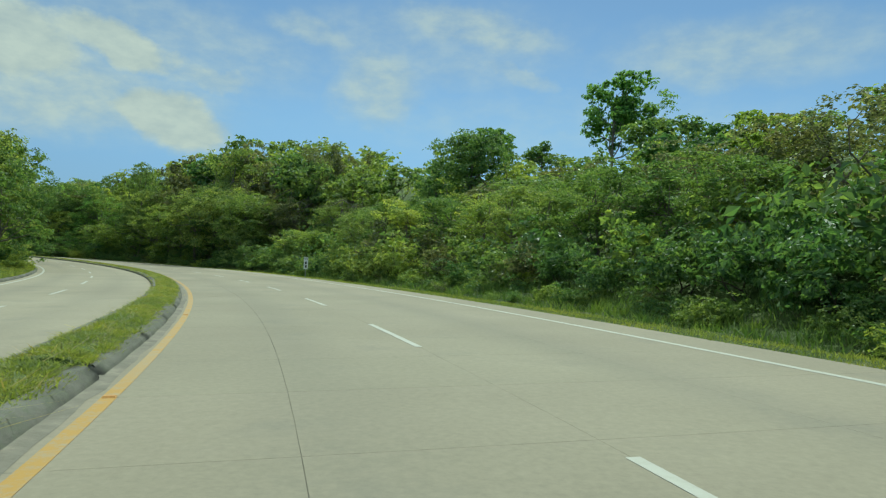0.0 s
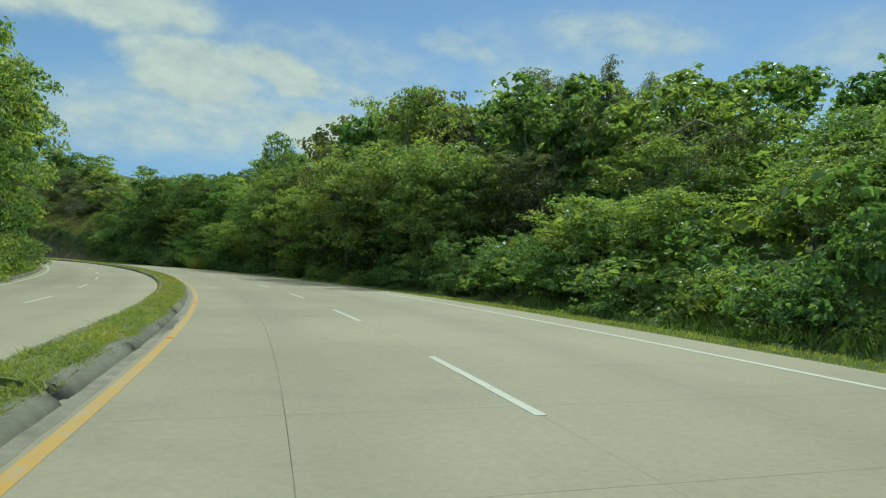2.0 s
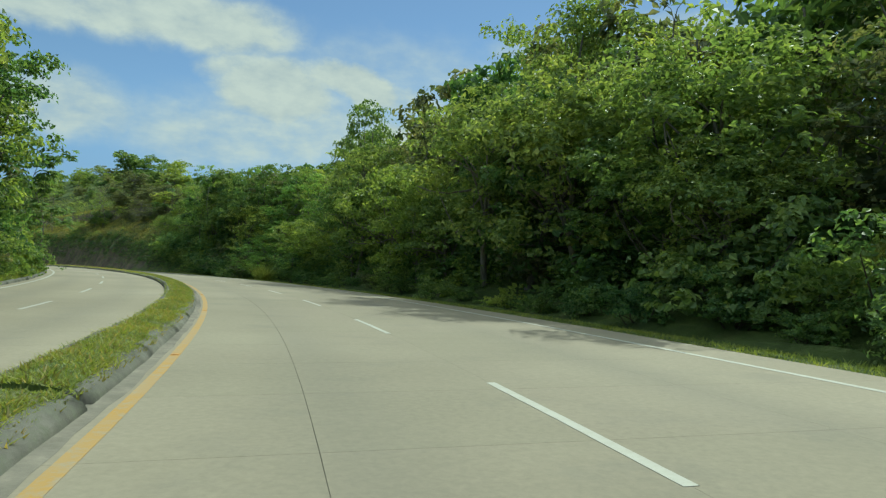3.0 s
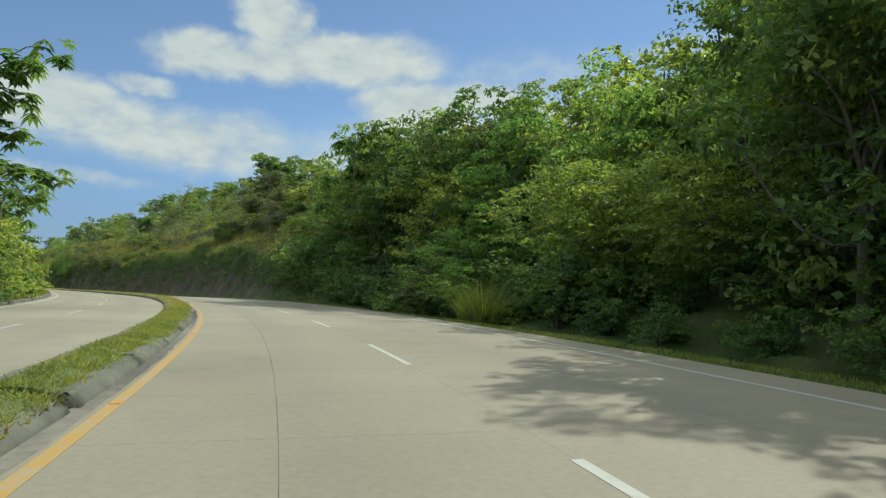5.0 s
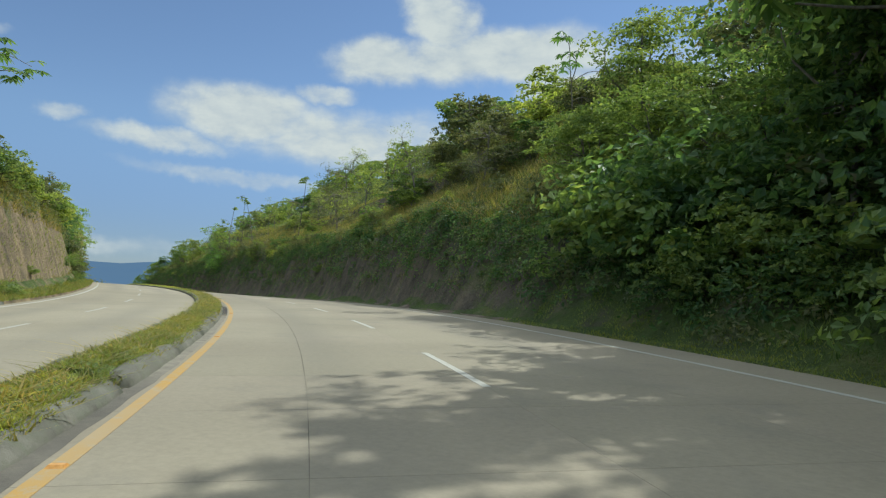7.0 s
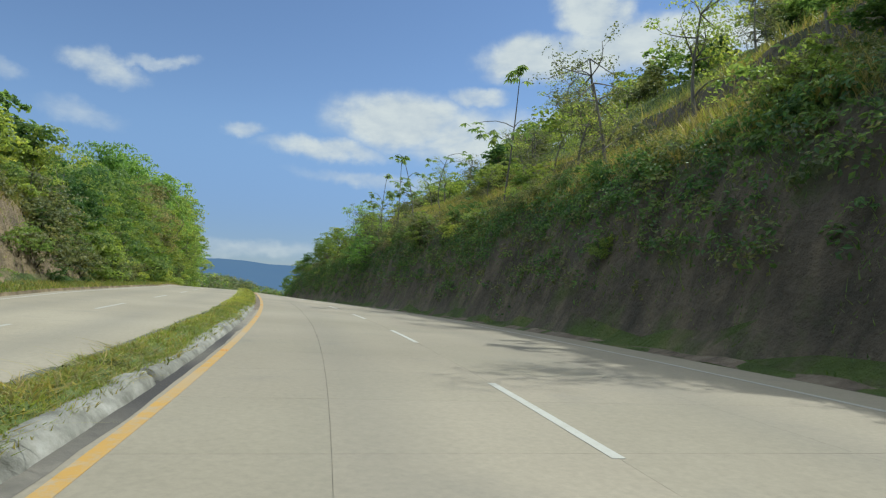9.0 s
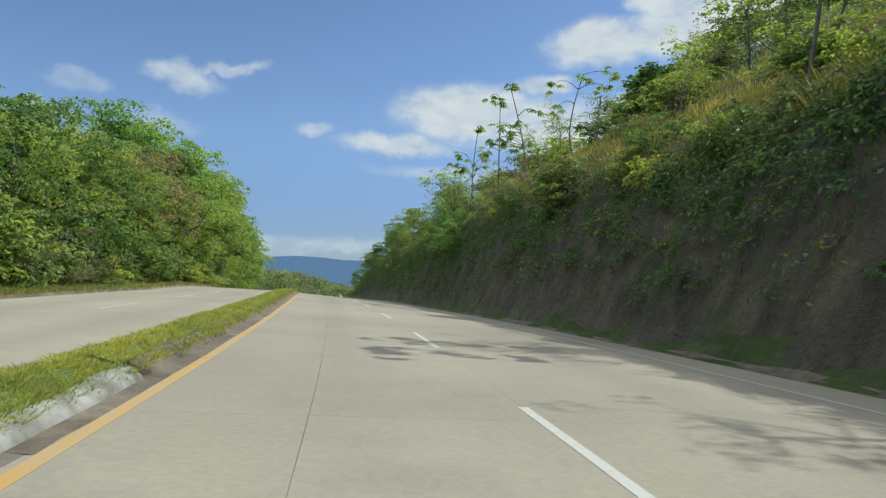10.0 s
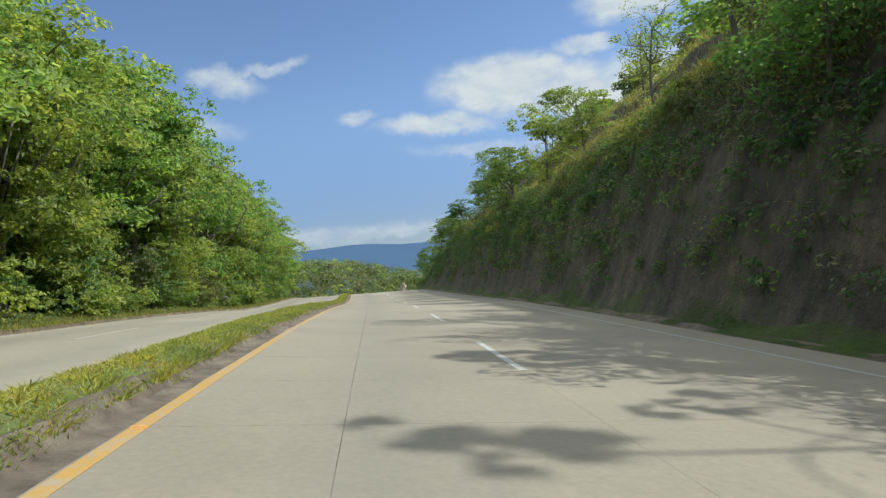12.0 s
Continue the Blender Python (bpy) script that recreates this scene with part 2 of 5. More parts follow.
def simple_materials():
    n = Nodes("joint_filler")
    M["joint"] = n.surface(n.ramp(n.noise(0.45, 4.0), [(0.36, (0.07, 0.064, 0.052)), (0.5, (0.17, 0.152, 0.122)), (0.66, (0.26, 0.232, 0.185))]), 0.95)
    n = Nodes("kerb_concrete")
    c = n.ramp(n.noise(1.2, 5.0, 0.65), [(0.3, (0.07, 0.067, 0.055)), (0.5, (0.125, 0.12, 0.1)), (0.75, (0.215, 0.205, 0.175))])
    c = n.mix(n.span(n.noise(6.0, 5.0, 0.7), 0.45, 0.65), c, (0.13, 0.135, 0.10))
    M["kerb"] = n.surface(n.vary(c, 0.005, 0.14), 0.9, bump=n.noise(25.0, 5.0, 0.7), strength=0.6, dist=0.02)
    n = Nodes("whitewashed_kerb")
    c = n.ramp(n.noise(2.5, 5.0, 0.7), [(0.36, (0.14, 0.137, 0.115)), (0.54, (0.25, 0.244, 0.212)), (0.74, (0.37, 0.36, 0.325))])
    M["kerb_white"] = n.surface(n.vary(c, 0.005, 0.2), 0.85, bump=n.noise(25.0, 5.0, 0.7), strength=0.6, dist=0.02)
    for key, base in (("yellow", (0.395, 0.235, 0.056)), ("white", (0.405, 0.395, 0.355)), ("white_faded", (0.345, 0.33, 0.29))):
        n = Nodes("worn_" + key + "_paint")
        wear = n.span(n.noise(6.0, 6.0, 0.78), 0.46, 0.66)
        wear2 = n.span(n.noise(0.28, 3.0, 0.6), 0.48, 0.70, 0.0, 0.7)
        c = n.mix(n.math("MAXIMUM", wear, wear2) if key == "yellow" else n.math("MULTIPLY", wear, 0.7), base, (0.31, 0.268, 0.195) if key == "yellow" else (0.34, 0.32, 0.27))
        M[key] = n.surface(c, 0.7, bump=n.noise(60.0), strength=0.2, dist=0.003)
    n = Nodes("gutter_silt")
    c = n.ramp(n.noise(3.0, 6.0, 0.7), [(0.3, (0.14, 0.128, 0.105)), (0.55, (0.21, 0.19, 0.155)), (0.75, (0.29, 0.262, 0.21))])
    c = n.mix(n.span(n.noise(0.07, 2.0), 0.48, 0.6), c, (0.05, 0.046, 0.044))
    M["dirt"] = n.surface(c, 0.95, bump=n.noise(40.0, 5.0, 0.7), strength=0.6, dist=0.01)
    n = Nodes("roadside_dirt")
    c = n.ramp(n.noise(2.2, 6.0, 0.7), [(0.3, (0.075, 0.06, 0.045)), (0.5, (0.15, 0.12, 0.09)), (0.7, (0.24, 0.20, 0.15)), (0.82, (0.30, 0.27, 0.17))])
    M["litter"] = n.surface(c, 0.95, bump=n.noise(22.0, 6.0, 0.75), strength=0.9, dist=0.03)
    n = Nodes("amber_plastic")
    M["amber"] = n.surface(n.ramp(n.noise(30.0), [(0.3, (0.42, 0.20, 0.05)), (0.7, (0.6, 0.32, 0.09))]), 0.45)
    n = Nodes("verge_soil")
    c = n.ramp(n.noise(0.9, 6.0, 0.65), [(0.3, (0.07, 0.095, 0.025)), (0.5, (0.11, 0.145, 0.04)), (0.68, (0.16, 0.15, 0.07)), (0.8, (0.19, 0.16, 0.10))])
    M["soil"] = n.surface(c, 0.95, bump=n.noise(8.0, 6.0, 0.7), strength=0.8, dist=0.08)
    # shade of the right cut put into its darker bare soil; left stays ochre
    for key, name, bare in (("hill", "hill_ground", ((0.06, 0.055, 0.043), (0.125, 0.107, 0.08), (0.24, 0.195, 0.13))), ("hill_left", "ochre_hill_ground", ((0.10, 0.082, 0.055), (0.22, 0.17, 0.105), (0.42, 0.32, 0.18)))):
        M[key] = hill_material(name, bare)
    n = Nodes("pale_earth")
    c = n.ramp(n.noise(1.6, 6.0, 0.7, (1, 1, 0.5)), [(0.3, (0.22, 0.17, 0.12)), (0.55, (0.38, 0.31, 0.23)), (0.75, (0.50, 0.43, 0.34))])
    M["bank"] = n.surface(c, 0.95, bump=n.noise(4.0, 6.0, 0.7), strength=0.9, dist=0.15)
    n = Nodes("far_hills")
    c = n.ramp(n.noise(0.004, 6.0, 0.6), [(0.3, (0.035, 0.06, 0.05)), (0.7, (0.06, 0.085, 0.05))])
    # distance haze put into the material as a blue glow that grows outward
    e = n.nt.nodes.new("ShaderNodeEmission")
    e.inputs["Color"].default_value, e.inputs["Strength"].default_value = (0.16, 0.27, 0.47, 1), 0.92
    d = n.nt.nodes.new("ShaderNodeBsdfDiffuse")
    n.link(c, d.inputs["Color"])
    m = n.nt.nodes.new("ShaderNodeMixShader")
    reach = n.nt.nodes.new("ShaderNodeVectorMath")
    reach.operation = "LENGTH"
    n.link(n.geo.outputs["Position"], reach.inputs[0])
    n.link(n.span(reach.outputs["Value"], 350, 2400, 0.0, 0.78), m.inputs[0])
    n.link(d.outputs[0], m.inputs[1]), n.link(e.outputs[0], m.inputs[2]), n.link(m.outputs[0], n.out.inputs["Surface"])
    M["far"] = n.mat
    n = Nodes("bark")
    c = n.ramp(n.noise(3.0, 6.0, 0.7, (3, 3, 0.6)), [(0.3, (0.10, 0.085, 0.065)), (0.6, (0.22, 0.20, 0.165)), (0.8, (0.33, 0.31, 0.27))])
    M["bark"] = n.surface(n.vary(c, 0.01, 0.4), 0.9, bump=n.noise(12.0, 5.0, 0.7, (2, 2, 0.5)), strength=0.6, dist=0.03)
    n = Nodes("dark_twigs")
    M["twig"] = n.surface(n.ramp(n.noise(9.0, 5.0, 0.7), [(0.3, (0.045, 0.036, 0.026)), (0.7, (0.105, 0.085, 0.062))]), 0.95, bump=n.noise(20.0, 4.0), strength=0.5, dist=0.02)
    n = Nodes("white_enamel")
    c = n.ramp(n.noise(9.0, 5.0), [(0.3, (0.66, 0.66, 0.64)), (0.7, (0.78, 0.78, 0.76))])
    M["enamel"] = n.surface(c, 0.45)
    n = Nodes("black_paint")
    M["black"] = n.surface((0.02, 0.02, 0.02), 0.6)
    n = Nodes("galvanised_steel")
    M["steel"] = n.surface(n.ramp(n.noise(20.0), [(0.3, (0.25, 0.25, 0.24)), (0.7, (0.4, 0.4, 0.39))]), 0.5, 0.8)


simple_materials()
M["leaf"] = leaf_material("broad_leaves", (0.106, 0.168, 0.055), (0.188, 0.272, 0.09), (0.29, 0.365, 0.125), 0.52)
M["leaf_dark"] = leaf_material("dark_leaves", (0.080, 0.141, 0.056), (0.136, 0.225, 0.085), (0.220, 0.310, 0.112), 0.52)
M["leaf_light"] = leaf_material("light_leaves", (0.16, 0.222, 0.06), (0.285, 0.36, 0.098), (0.40, 0.46, 0.142), 0.55, 0.014)
M["leaf_dry"] = leaf_material("olive_leaves", (0.090, 0.115, 0.053), (0.168, 0.192, 0.094), (0.265, 0.268, 0.144), 0.45, 0.012)
M["leaf_straw"] = leaf_material("straw_leaves", (0.135, 0.145, 0.062), (0.245, 0.245, 0.112), (0.365, 0.335, 0.185), 0.48, 0.012)
M["leaf_fresh"] = leaf_material("fresh_leaves", (0.120, 0.215, 0.062), (0.205, 0.340, 0.100), (0.310, 0.450, 0.150), 0.55, 0.015, 0.25)
M["leaf_dead"] = leaf_material("dead_leaves", (0.13, 0.095, 0.07), (0.22, 0.165, 0.115), (0.32, 0.25, 0.18), 0.3, 0.0, 0.0)
M["grass"] = leaf_material("grass_blades", (0.165, 0.205, 0.05), (0.25, 0.29, 0.072), (0.335, 0.36, 0.118), 0.5, 0.0, 0.0)
# lighter, yellower version of the grass colours for the median past s=212
M["grass_yellow"] = leaf_material("yellow_grass_blades", (0.225, 0.25, 0.052), (0.345, 0.375, 0.08), (0.45, 0.455, 0.14), 0.5, 0.0, 0.0)
M["grass_tall"] = leaf_material("weed_blades", (0.07, 0.12, 0.03), (0.12, 0.19, 0.05), (0.19, 0.25, 0.08), 0.45, 0.0, 0.0)
M["grass_dry"] = leaf_material("dry_grass_blades", (0.16, 0.16, 0.05), (0.28, 0.25, 0.09), (0.42, 0.34, 0.16), 0.5, 0.0, 0.0)

# ---- the road's line: s along it, d to the right of the lane line, h above its plane ----
SS = np.arange(-100, 471, 1.0)


def smooth(v, sig=9.0):
    k = np.exp(-0.5 * (np.arange(-40, 41) / sig) ** 2)
    return np.convolve(np.pad(v, 40, mode="edge"), k / k.sum(), "valid")


BEND = smooth(np.interp(SS, np.arange(-40, 441, 40.0), [0.00782, 0.00613, 0.00443, 0.00576, 0.00507, 0.00572, 0.00397, 0.00016,
                                                        0.00027, 0.00076, 0.00104, 0.00133, 0.00161]))
BANK = smooth(np.interp(SS, [-40, 60, 120, 180, 220, 260, 300], [0.0189, 0.0346, 0.0032, 0.0005, -0.0689, -0.1331, -0.0373]))
RISE = smooth(np.interp(SS, [-40, 0, 40, 80, 120, 160, 200, 240, 260, 280, 300, 340, 470],
                        [-0.744, 0.0, 0.757, 1.605, 2.554, 3.317, 3.632, 3.678, 3.545, 3.113, 2.249, 1.586, -5.414]))
HEAD = np.r_[0, np.cumsum((BEND[1:] + BEND[:-1]) / 2)]
HEAD -= np.interp(0, SS, HEAD)
MIDH = (HEAD[1:] + HEAD[:-1]) / 2
LX, LY = np.r_[0, np.cumsum(-np.sin(MIDH))], np.r_[0, np.cumsum(np.cos(MIDH))]
LX, LY = LX - np.interp(0, SS, LX), LY - np.interp(0, SS, LY)


def P(s, d, h=0.0):
    """World places for road coordinates."""
    s, d, h = np.broadcast_arrays(np.asarray(s, float), np.asarray(d, float), np.asarray(h, float))
    a = np.interp(s, SS, HEAD)
    sag = 0.4 * np.interp(s, [215, 245, 270, 290], [0, 1, 0.8, 0]) * np.clip((-5.1 - d) / 6.1, 0, 1.6)
    z = np.interp(s, SS, RISE) + np.clip(d, -16, 14) * np.interp(s, SS, BANK) + h - sag
    return np.stack([np.interp(s, SS, LX) + d * np.cos(a), np.interp(s, SS, LY) + d * np.sin(a), z], -1)


def turn(s):
    return math.degrees(np.interp(s, SS, HEAD))


def mesh_np(name, verts, faces, material, smooth_faces=False):
    """A mesh from arrays; faces all of one size."""
    me = bpy.data.meshes.new(name)
    verts, faces = np.asarray(verts, np.float32).reshape(-1, 3), np.asarray(faces, np.int32)
    me.vertices.add(len(verts))
    me.vertices.foreach_set("co", verts.ravel())
    me.loops.add(faces.size)
    me.loops.foreach_set("vertex_index", faces.ravel())
    me.polygons.add(len(faces))
    me.polygons.foreach_set("loop_start", np.arange(0, faces.size, faces.shape[1], dtype=np.int32))
    me.polygons.foreach_set("use_smooth", np.full(len(faces), smooth_faces))
    me.update(calc_edges=True)
    me.materials.append(material)
    return me


def part_np(name, verts, faces, material, parent, label="", smooth_faces=False):
    ob = new(name, mesh_np(name, verts, faces, material, smooth_faces))
    ob.parent = parent
    if label:
        tagged(ob, label)
    return ob


def sheet(s_lines, d_lines, height):
    """Verts and quads of a strip over the grid of s and d."""
    s, d = np.meshgrid(s_lines, d_lines, indexing="ij")
    v = P(s, d, height(s, d)).reshape(-1, 3)
    n, m = len(s_lines), len(d_lines)
    i = (np.arange(n - 1)[:, None] * m + np.arange(m - 1)[None]).ravel()
    return v, np.stack([i + 1, i + m + 1, i + m, i], 1)


def ribbon(s_lines, section):
    """A closed bar swept along the road: section is a list of (d, h), counter-clockwise seen from behind."""
    k = len(section)
    v = np.concatenate([P(s, [p[0] for p in section], [p[1] for p in section]) for s in s_lines])
    q = []
    for i in range(len(s_lines) - 1):
        for j in range(k):
            a, b = i * k + j, i * k + (j + 1) % k
            q.append((a, b, b + k, a + k))
    if k == 4:
        e = (len(s_lines) - 1) * k
        q += [(3, 2, 1, 0), (e, e + 1, e + 2, e + 3)]
    return v, np.array(q)


def bumps(s, d, size, seed):
    """Smooth uneven heights from a few crossed waves."""
    g = np.random.default_rng(seed)
    out = np.zeros_like(np.asarray(s, float))
    for _ in range(7):
        a, w, f = g.uniform(0, 6.28), g.uniform(0.5, 1.6) / size, g.uniform(0, 6.28)
        out = out + np.sin((s * np.cos(a) + d * np.sin(a)) * w * 6.28 + f)
    return out / 7


TOP_S = np.arange(15, 346, 30.0)
TOP_D = np.array([8, 11, 14, 18, 24, 32, 42, 56.0])
WOOD_TOPS = np.array([
    [4.5, 6.0, 6.5, 8.0, 9.5, 12.2, 15.6, 20.4], [7.0, 8.0, 7.0, 7.5, 10.0, 12.5, 15.5, 19.0],
    [9.5, 10.5, 11.5, 11.5, 13.5, 13.0, 16.5, 20.5], [10.5, 12.5, 14.5, 19.0, 19.0, 21.5, 23.5, 25.5],
    [10.0, 11.5, 12.5, 14.0, 17.5, 21.5, 28.0, 29.5], [9.5, 11.5, 14.5, 15.0, 16.0, 18.5, 20.5, 27.5],
    [11.5, 14.0, 16.0, 17.5, 20.0, 19.0, 20.0, 23.5], [9.0, 11.5, 13.0, 16.0, 21.0, 25.5, 26.5, 24.5],
    [8.5, 10.5, 12.5, 16.0, 20.5, 25.0, 29.5, 36.0], [10.5, 12.5, 14.5, 17.5, 18.5, 24.5, 30.5, 34.0],
    [13.0, 15.5, 15.5, 17.5, 21.0, 23.5, 28.5, 36.0], [11.0, 14.5, 17.5, 20.0, 19.5, 23.0, 28.0, 34.5]])


def wood_top(s, d):
    """How high the trees on the right reach above the road's plane."""
    i = np.clip((np.asarray(s, float) - 15) / 30, 0, len(TOP_S) - 1.001)
    j = np.interp(d, TOP_D, np.arange(len(TOP_D)) * 0.9999)
    a, c = i.astype(int), j.astype(int)
    u, w = i - a, j - c
    t = WOOD_TOPS
    c1 = np.minimum(c + 1, len(TOP_D) - 1)
    return t[a, c] * (1 - u) * (1 - w) + t[a + 1, c] * u * (1 - w) + t[a, c1] * (1 - u) * w + t[a + 1, c1] * u * w


def shelf(s, d):
    """1 on the small meadow among the trees, 0 away from it."""
    return np.exp(-((s - 71.0) / 5.5) ** 4) * np.interp(d, [9.8, 11.2, 14.0, 17.5], [0, 1, 0.75, 0])


def ground_height(s, d):
    s, d = np.broadcast_arrays(np.asarray(s, float), np.asarray(d, float))
    h = np.full(s.shape, -0.3)
    # hillside and cut on the right
    slope = np.interp(s, [-60, 60, 100, 150, 185, 300, 345, 430], [0.26, 0.30, 0.38, 0.55, 0.80, 0.78, 0.35, 0.05])
    cut = np.interp(s, [148, 182, 325, 362], [0, 1, 1, 0])
    dd = np.minimum(d, np.interp(s, [100, 185], [75, 42]))
    easy = np.interp(d, [5.5, 6.2, 7.5, 8.5], [-0.02, -0.02, -0.15, 0.0]) + np.maximum(dd - 8.5, 0) * slope
    foot = 6.25 + 0.4 * bumps(s, 0 * d, 9, 3) + 0.3 * bumps(s, 0 * d, 3.1, 4)
    steep = np.interp(d - foot, [-0.55, 0, 0.5, 1.5, 2.4, 3.2], [-0.02, 0.15, 1.3, 3.9, 5.6, 6.4]) + np.maximum(np.minimum(dd, 16) - foot - 3.2, 0) * 0.62 + np.maximum(dd - 16, 0) * slope
    ledge = 1.4 * np.clip((d - 15.2) / 0.8, 0, 1) * cut
    right = easy * (1 - cut) + steep * cut + ledge + np.clip((d - 7) / 3, 0, 1) * 0.45 * bumps(s, d, 7, 5) + np.clip((d - 6.8) / 1, 0, 1) * 0.3 * bumps(s, d * 1.6, 2.1, 6)
    right = right + 1.7 * shelf(s, d)
    right = np.where(d > 12, np.minimum(right, wood_top(s, np.minimum(d, 56)) - np.interp(d, [12, 18], [2.0, 4.2])), right)
    right = right + 1.25 * np.interp(s, [226, 244, 270, 300], [0, 1, 1, 0]) * np.clip((d - foot - 0.4) / 3.2, 0, 1) * np.interp(d, [14, 26], [1, 0.3])
    h = np.where(d > 5.4, right, h)
    # verge, cliff and woods on the left
    cliff = np.interp(s, [158, 178, 214, 234], [0, 1, 1, 0])
    e = -d
    soft = np.interp(e, [11.5, 12.6, 16, 50], [0.12, 0.10, 0.7, 5.0])
    rock = np.interp(e, [11.5, 13.0, 13.5, 14.3, 15.2, 17, 50], [0.12, 0.3, 2.2, 4.6, 6.0, 6.8, 11])
    left = soft * (1 - cliff) + rock * cliff + np.clip((e - 12.6) / 2, 0, 1) * 0.3 * bumps(s, d, 6, 8) + cliff * np.clip((e - 13) / 1, 0, 1) * 0.3 * bumps(s, d * 2, 2.3, 9)
    h = np.where(d < -11.4, left, h)
    # the sheet's rims sink into the wide country
    rim = np.maximum.reduce([np.clip((-62 - s) / 26, 0, 1), np.clip((s - 451) / 8, 0, 1), np.clip((e - 62) / 45, 0, 1), np.clip((d - 100) / 200, 0, 1)])
    return h - rim ** 1.5 * (24 + np.maximum(h, 0))


def on_ground(s, d, sink=0.0):
    return P(s, d, ground_height(s, d) - sink)


# ---- ground ----
d_right = [5.45, 5.6, 6.0, 6.4, 6.7, 7.0, 7.3, 7.6, 7.9, 8.2, 8.5, 8.9, 9.3, 9.7, 10.2, 10.8, 11.5, 12.5, 13.6, 14.8, 15.4, 16, 17, 19, 22, 26, 31, 38, 46, 56, 70, 95, 120, 150, 190, 240, 310]
d_left = [-108, -95, -82, -70, -60, -50, -40, -32, -26, -21, -18, -17, -16.2, -15.6, -15.1, -14.7, -14.3, -13.9, -13.5, -13.1, -12.7, -12.3, -11.9, -11.5]
v, q = sheet(np.arange(-90, 461, 1.5), d_left + [-11.35, 5.4] + d_right, ground_height)
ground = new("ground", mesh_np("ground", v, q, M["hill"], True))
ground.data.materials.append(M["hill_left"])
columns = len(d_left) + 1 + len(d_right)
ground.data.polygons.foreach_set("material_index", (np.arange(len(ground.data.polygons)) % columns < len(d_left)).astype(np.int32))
tagged(ground, "overgrown roadside ground rising into a steep earth cut", "ground", kind="structure")

# wide country to the horizon, with ridges of hills round it
ring = np.r_[np.linspace(1, 900, 14), np.linspace(1100, 4600, 26)]
ang = np.radians(np.arange(0, 360, 2.0))
R, A = np.meshgrid(ring, ang, indexing="ij")
ridge = np.clip((R - 2300) / 1100, 0, 1) * np.clip((4500 - R) / 900, 0, 1)
wx, wy = -100 + R * -np.sin(A), 150 + R * np.cos(A)
wz = -16 + ridge * (148 + 16 * np.sin(A * 9 + 1) + 9 * np.sin(A * 23) + 6 * np.sin(A * 41 + R / 300)) + 3 * np.sin(wx / 140) * np.sin(wy / 170)
n, m = R.shape
i0 = (np.arange(n - 1)[:, None] * m + np.arange(m)[None]).ravel()
i1 = (np.arange(n - 1)[:, None] * m + (np.arange(m)[None] + 1) % m).ravel()
q = np.stack([i0, i0 + m, i1 + m, i1], 1)
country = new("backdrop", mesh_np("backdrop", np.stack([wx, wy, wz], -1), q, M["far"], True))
tagged(country, "hazy blue wooded hills at the horizon", "hills", kind="structure")

# ---- vegetation: shapes ----


def unit(v):
    return v / (np.linalg.norm(v, axis=-1, keepdims=True) + 1e-9)


def leaf_quads(c, nrm, size, g, ratio=0.55, droop=0.15):
    """Folded four-cornered leaves at c that face along nrm."""
    nrm = unit(nrm)
    t = unit(np.cross(nrm, unit(g.normal(size=c.shape))))
    b = np.cross(nrm, t)
    size = np.broadcast_to(size, (len(c),))[:, None]
    base, tip = c - t * size * 0.5, c + t * size * 0.5 - nrm * size * droop
    l = c + b * size * ratio * 0.5 + nrm * size * 0.07
    r = c - b * size * ratio * 0.5 + nrm * size * 0.07
    v = np.stack([base, r, tip, l], 1).reshape(-1, 3)
    return v, np.arange(len(v)).reshape(-1, 4)


def clump_leaves(centres, radii, count, size, g, flat=0.75, ratio=0.55, under=0.4):
    """Leaves on domes: many small boughs whose leaves lie on their upper side, with few below."""
    n = len(centres)
    w = unit(g.normal(size=(n * count, 3)))
    low = w[:, 2] < -0.15
    flip = low & (g.uniform(size=len(w)) > under)
    w[flip, 2] *= -1
    cc, rr = np.repeat(centres, count, 0), np.repeat(radii, count)[:, None]
    lump = 1 + 0.22 * np.sin(w[:, :1] * 5 + cc[:, :1] * 3) * np.sin(w[:, 1:2] * 5 + cc[:, 1:2] * 3)
    pos = cc + w * rr * lump * g.uniform(0.72, 1.06, (n * count, 1)) * np.array([1, 1, flat])
    nrm = w * 0.8 + np.array([0, 0, 0.45]) + g.normal(size=w.shape) * 0.3
    return leaf_quads(pos, nrm, size * g.uniform(0.6, 1.25, len(pos)), g, ratio)


def boughs(centres, radii, count, size, g, flat=0.8, sprays=13, under=0.3):
    """Rounded boughs, each of many small sprays of overlapping leaves on its outer, upper side."""
    n = len(centres)
    w = unit(g.normal(size=(n * sprays, 3)))
    flip = (w[:, 2] < -0.1) & (g.uniform(size=len(w)) > under)
    w[flip, 2] *= -1
    cc, rr = np.repeat(centres, sprays, 0), np.repeat(radii, sprays)[:, None]
    pos = cc + w * rr * g.uniform(0.7, 1.0, (len(w), 1)) * np.array([1, 1, flat])
    each = max(3, int(round(count / sprays)))
    k = len(pos) * each
    u = unit(g.normal(size=(k, 3)))
    u[:, 2] = np.abs(u[:, 2]) * 0.8 - 0.15
    out = np.repeat(w, each, 0)
    reach = np.repeat(rr, each, 0) * 0.42
    p = np.repeat(pos, each, 0) + u * reach * g.uniform(0.35, 1.0, (k, 1))
    nrm = out * 0.6 + u * 0.6 + np.array([0, 0, 0.25]) + g.normal(size=u.shape) * 0.45
    return leaf_quads(p, nrm, size * g.uniform(0.6, 1.25, k), g, 0.62, 0.2)


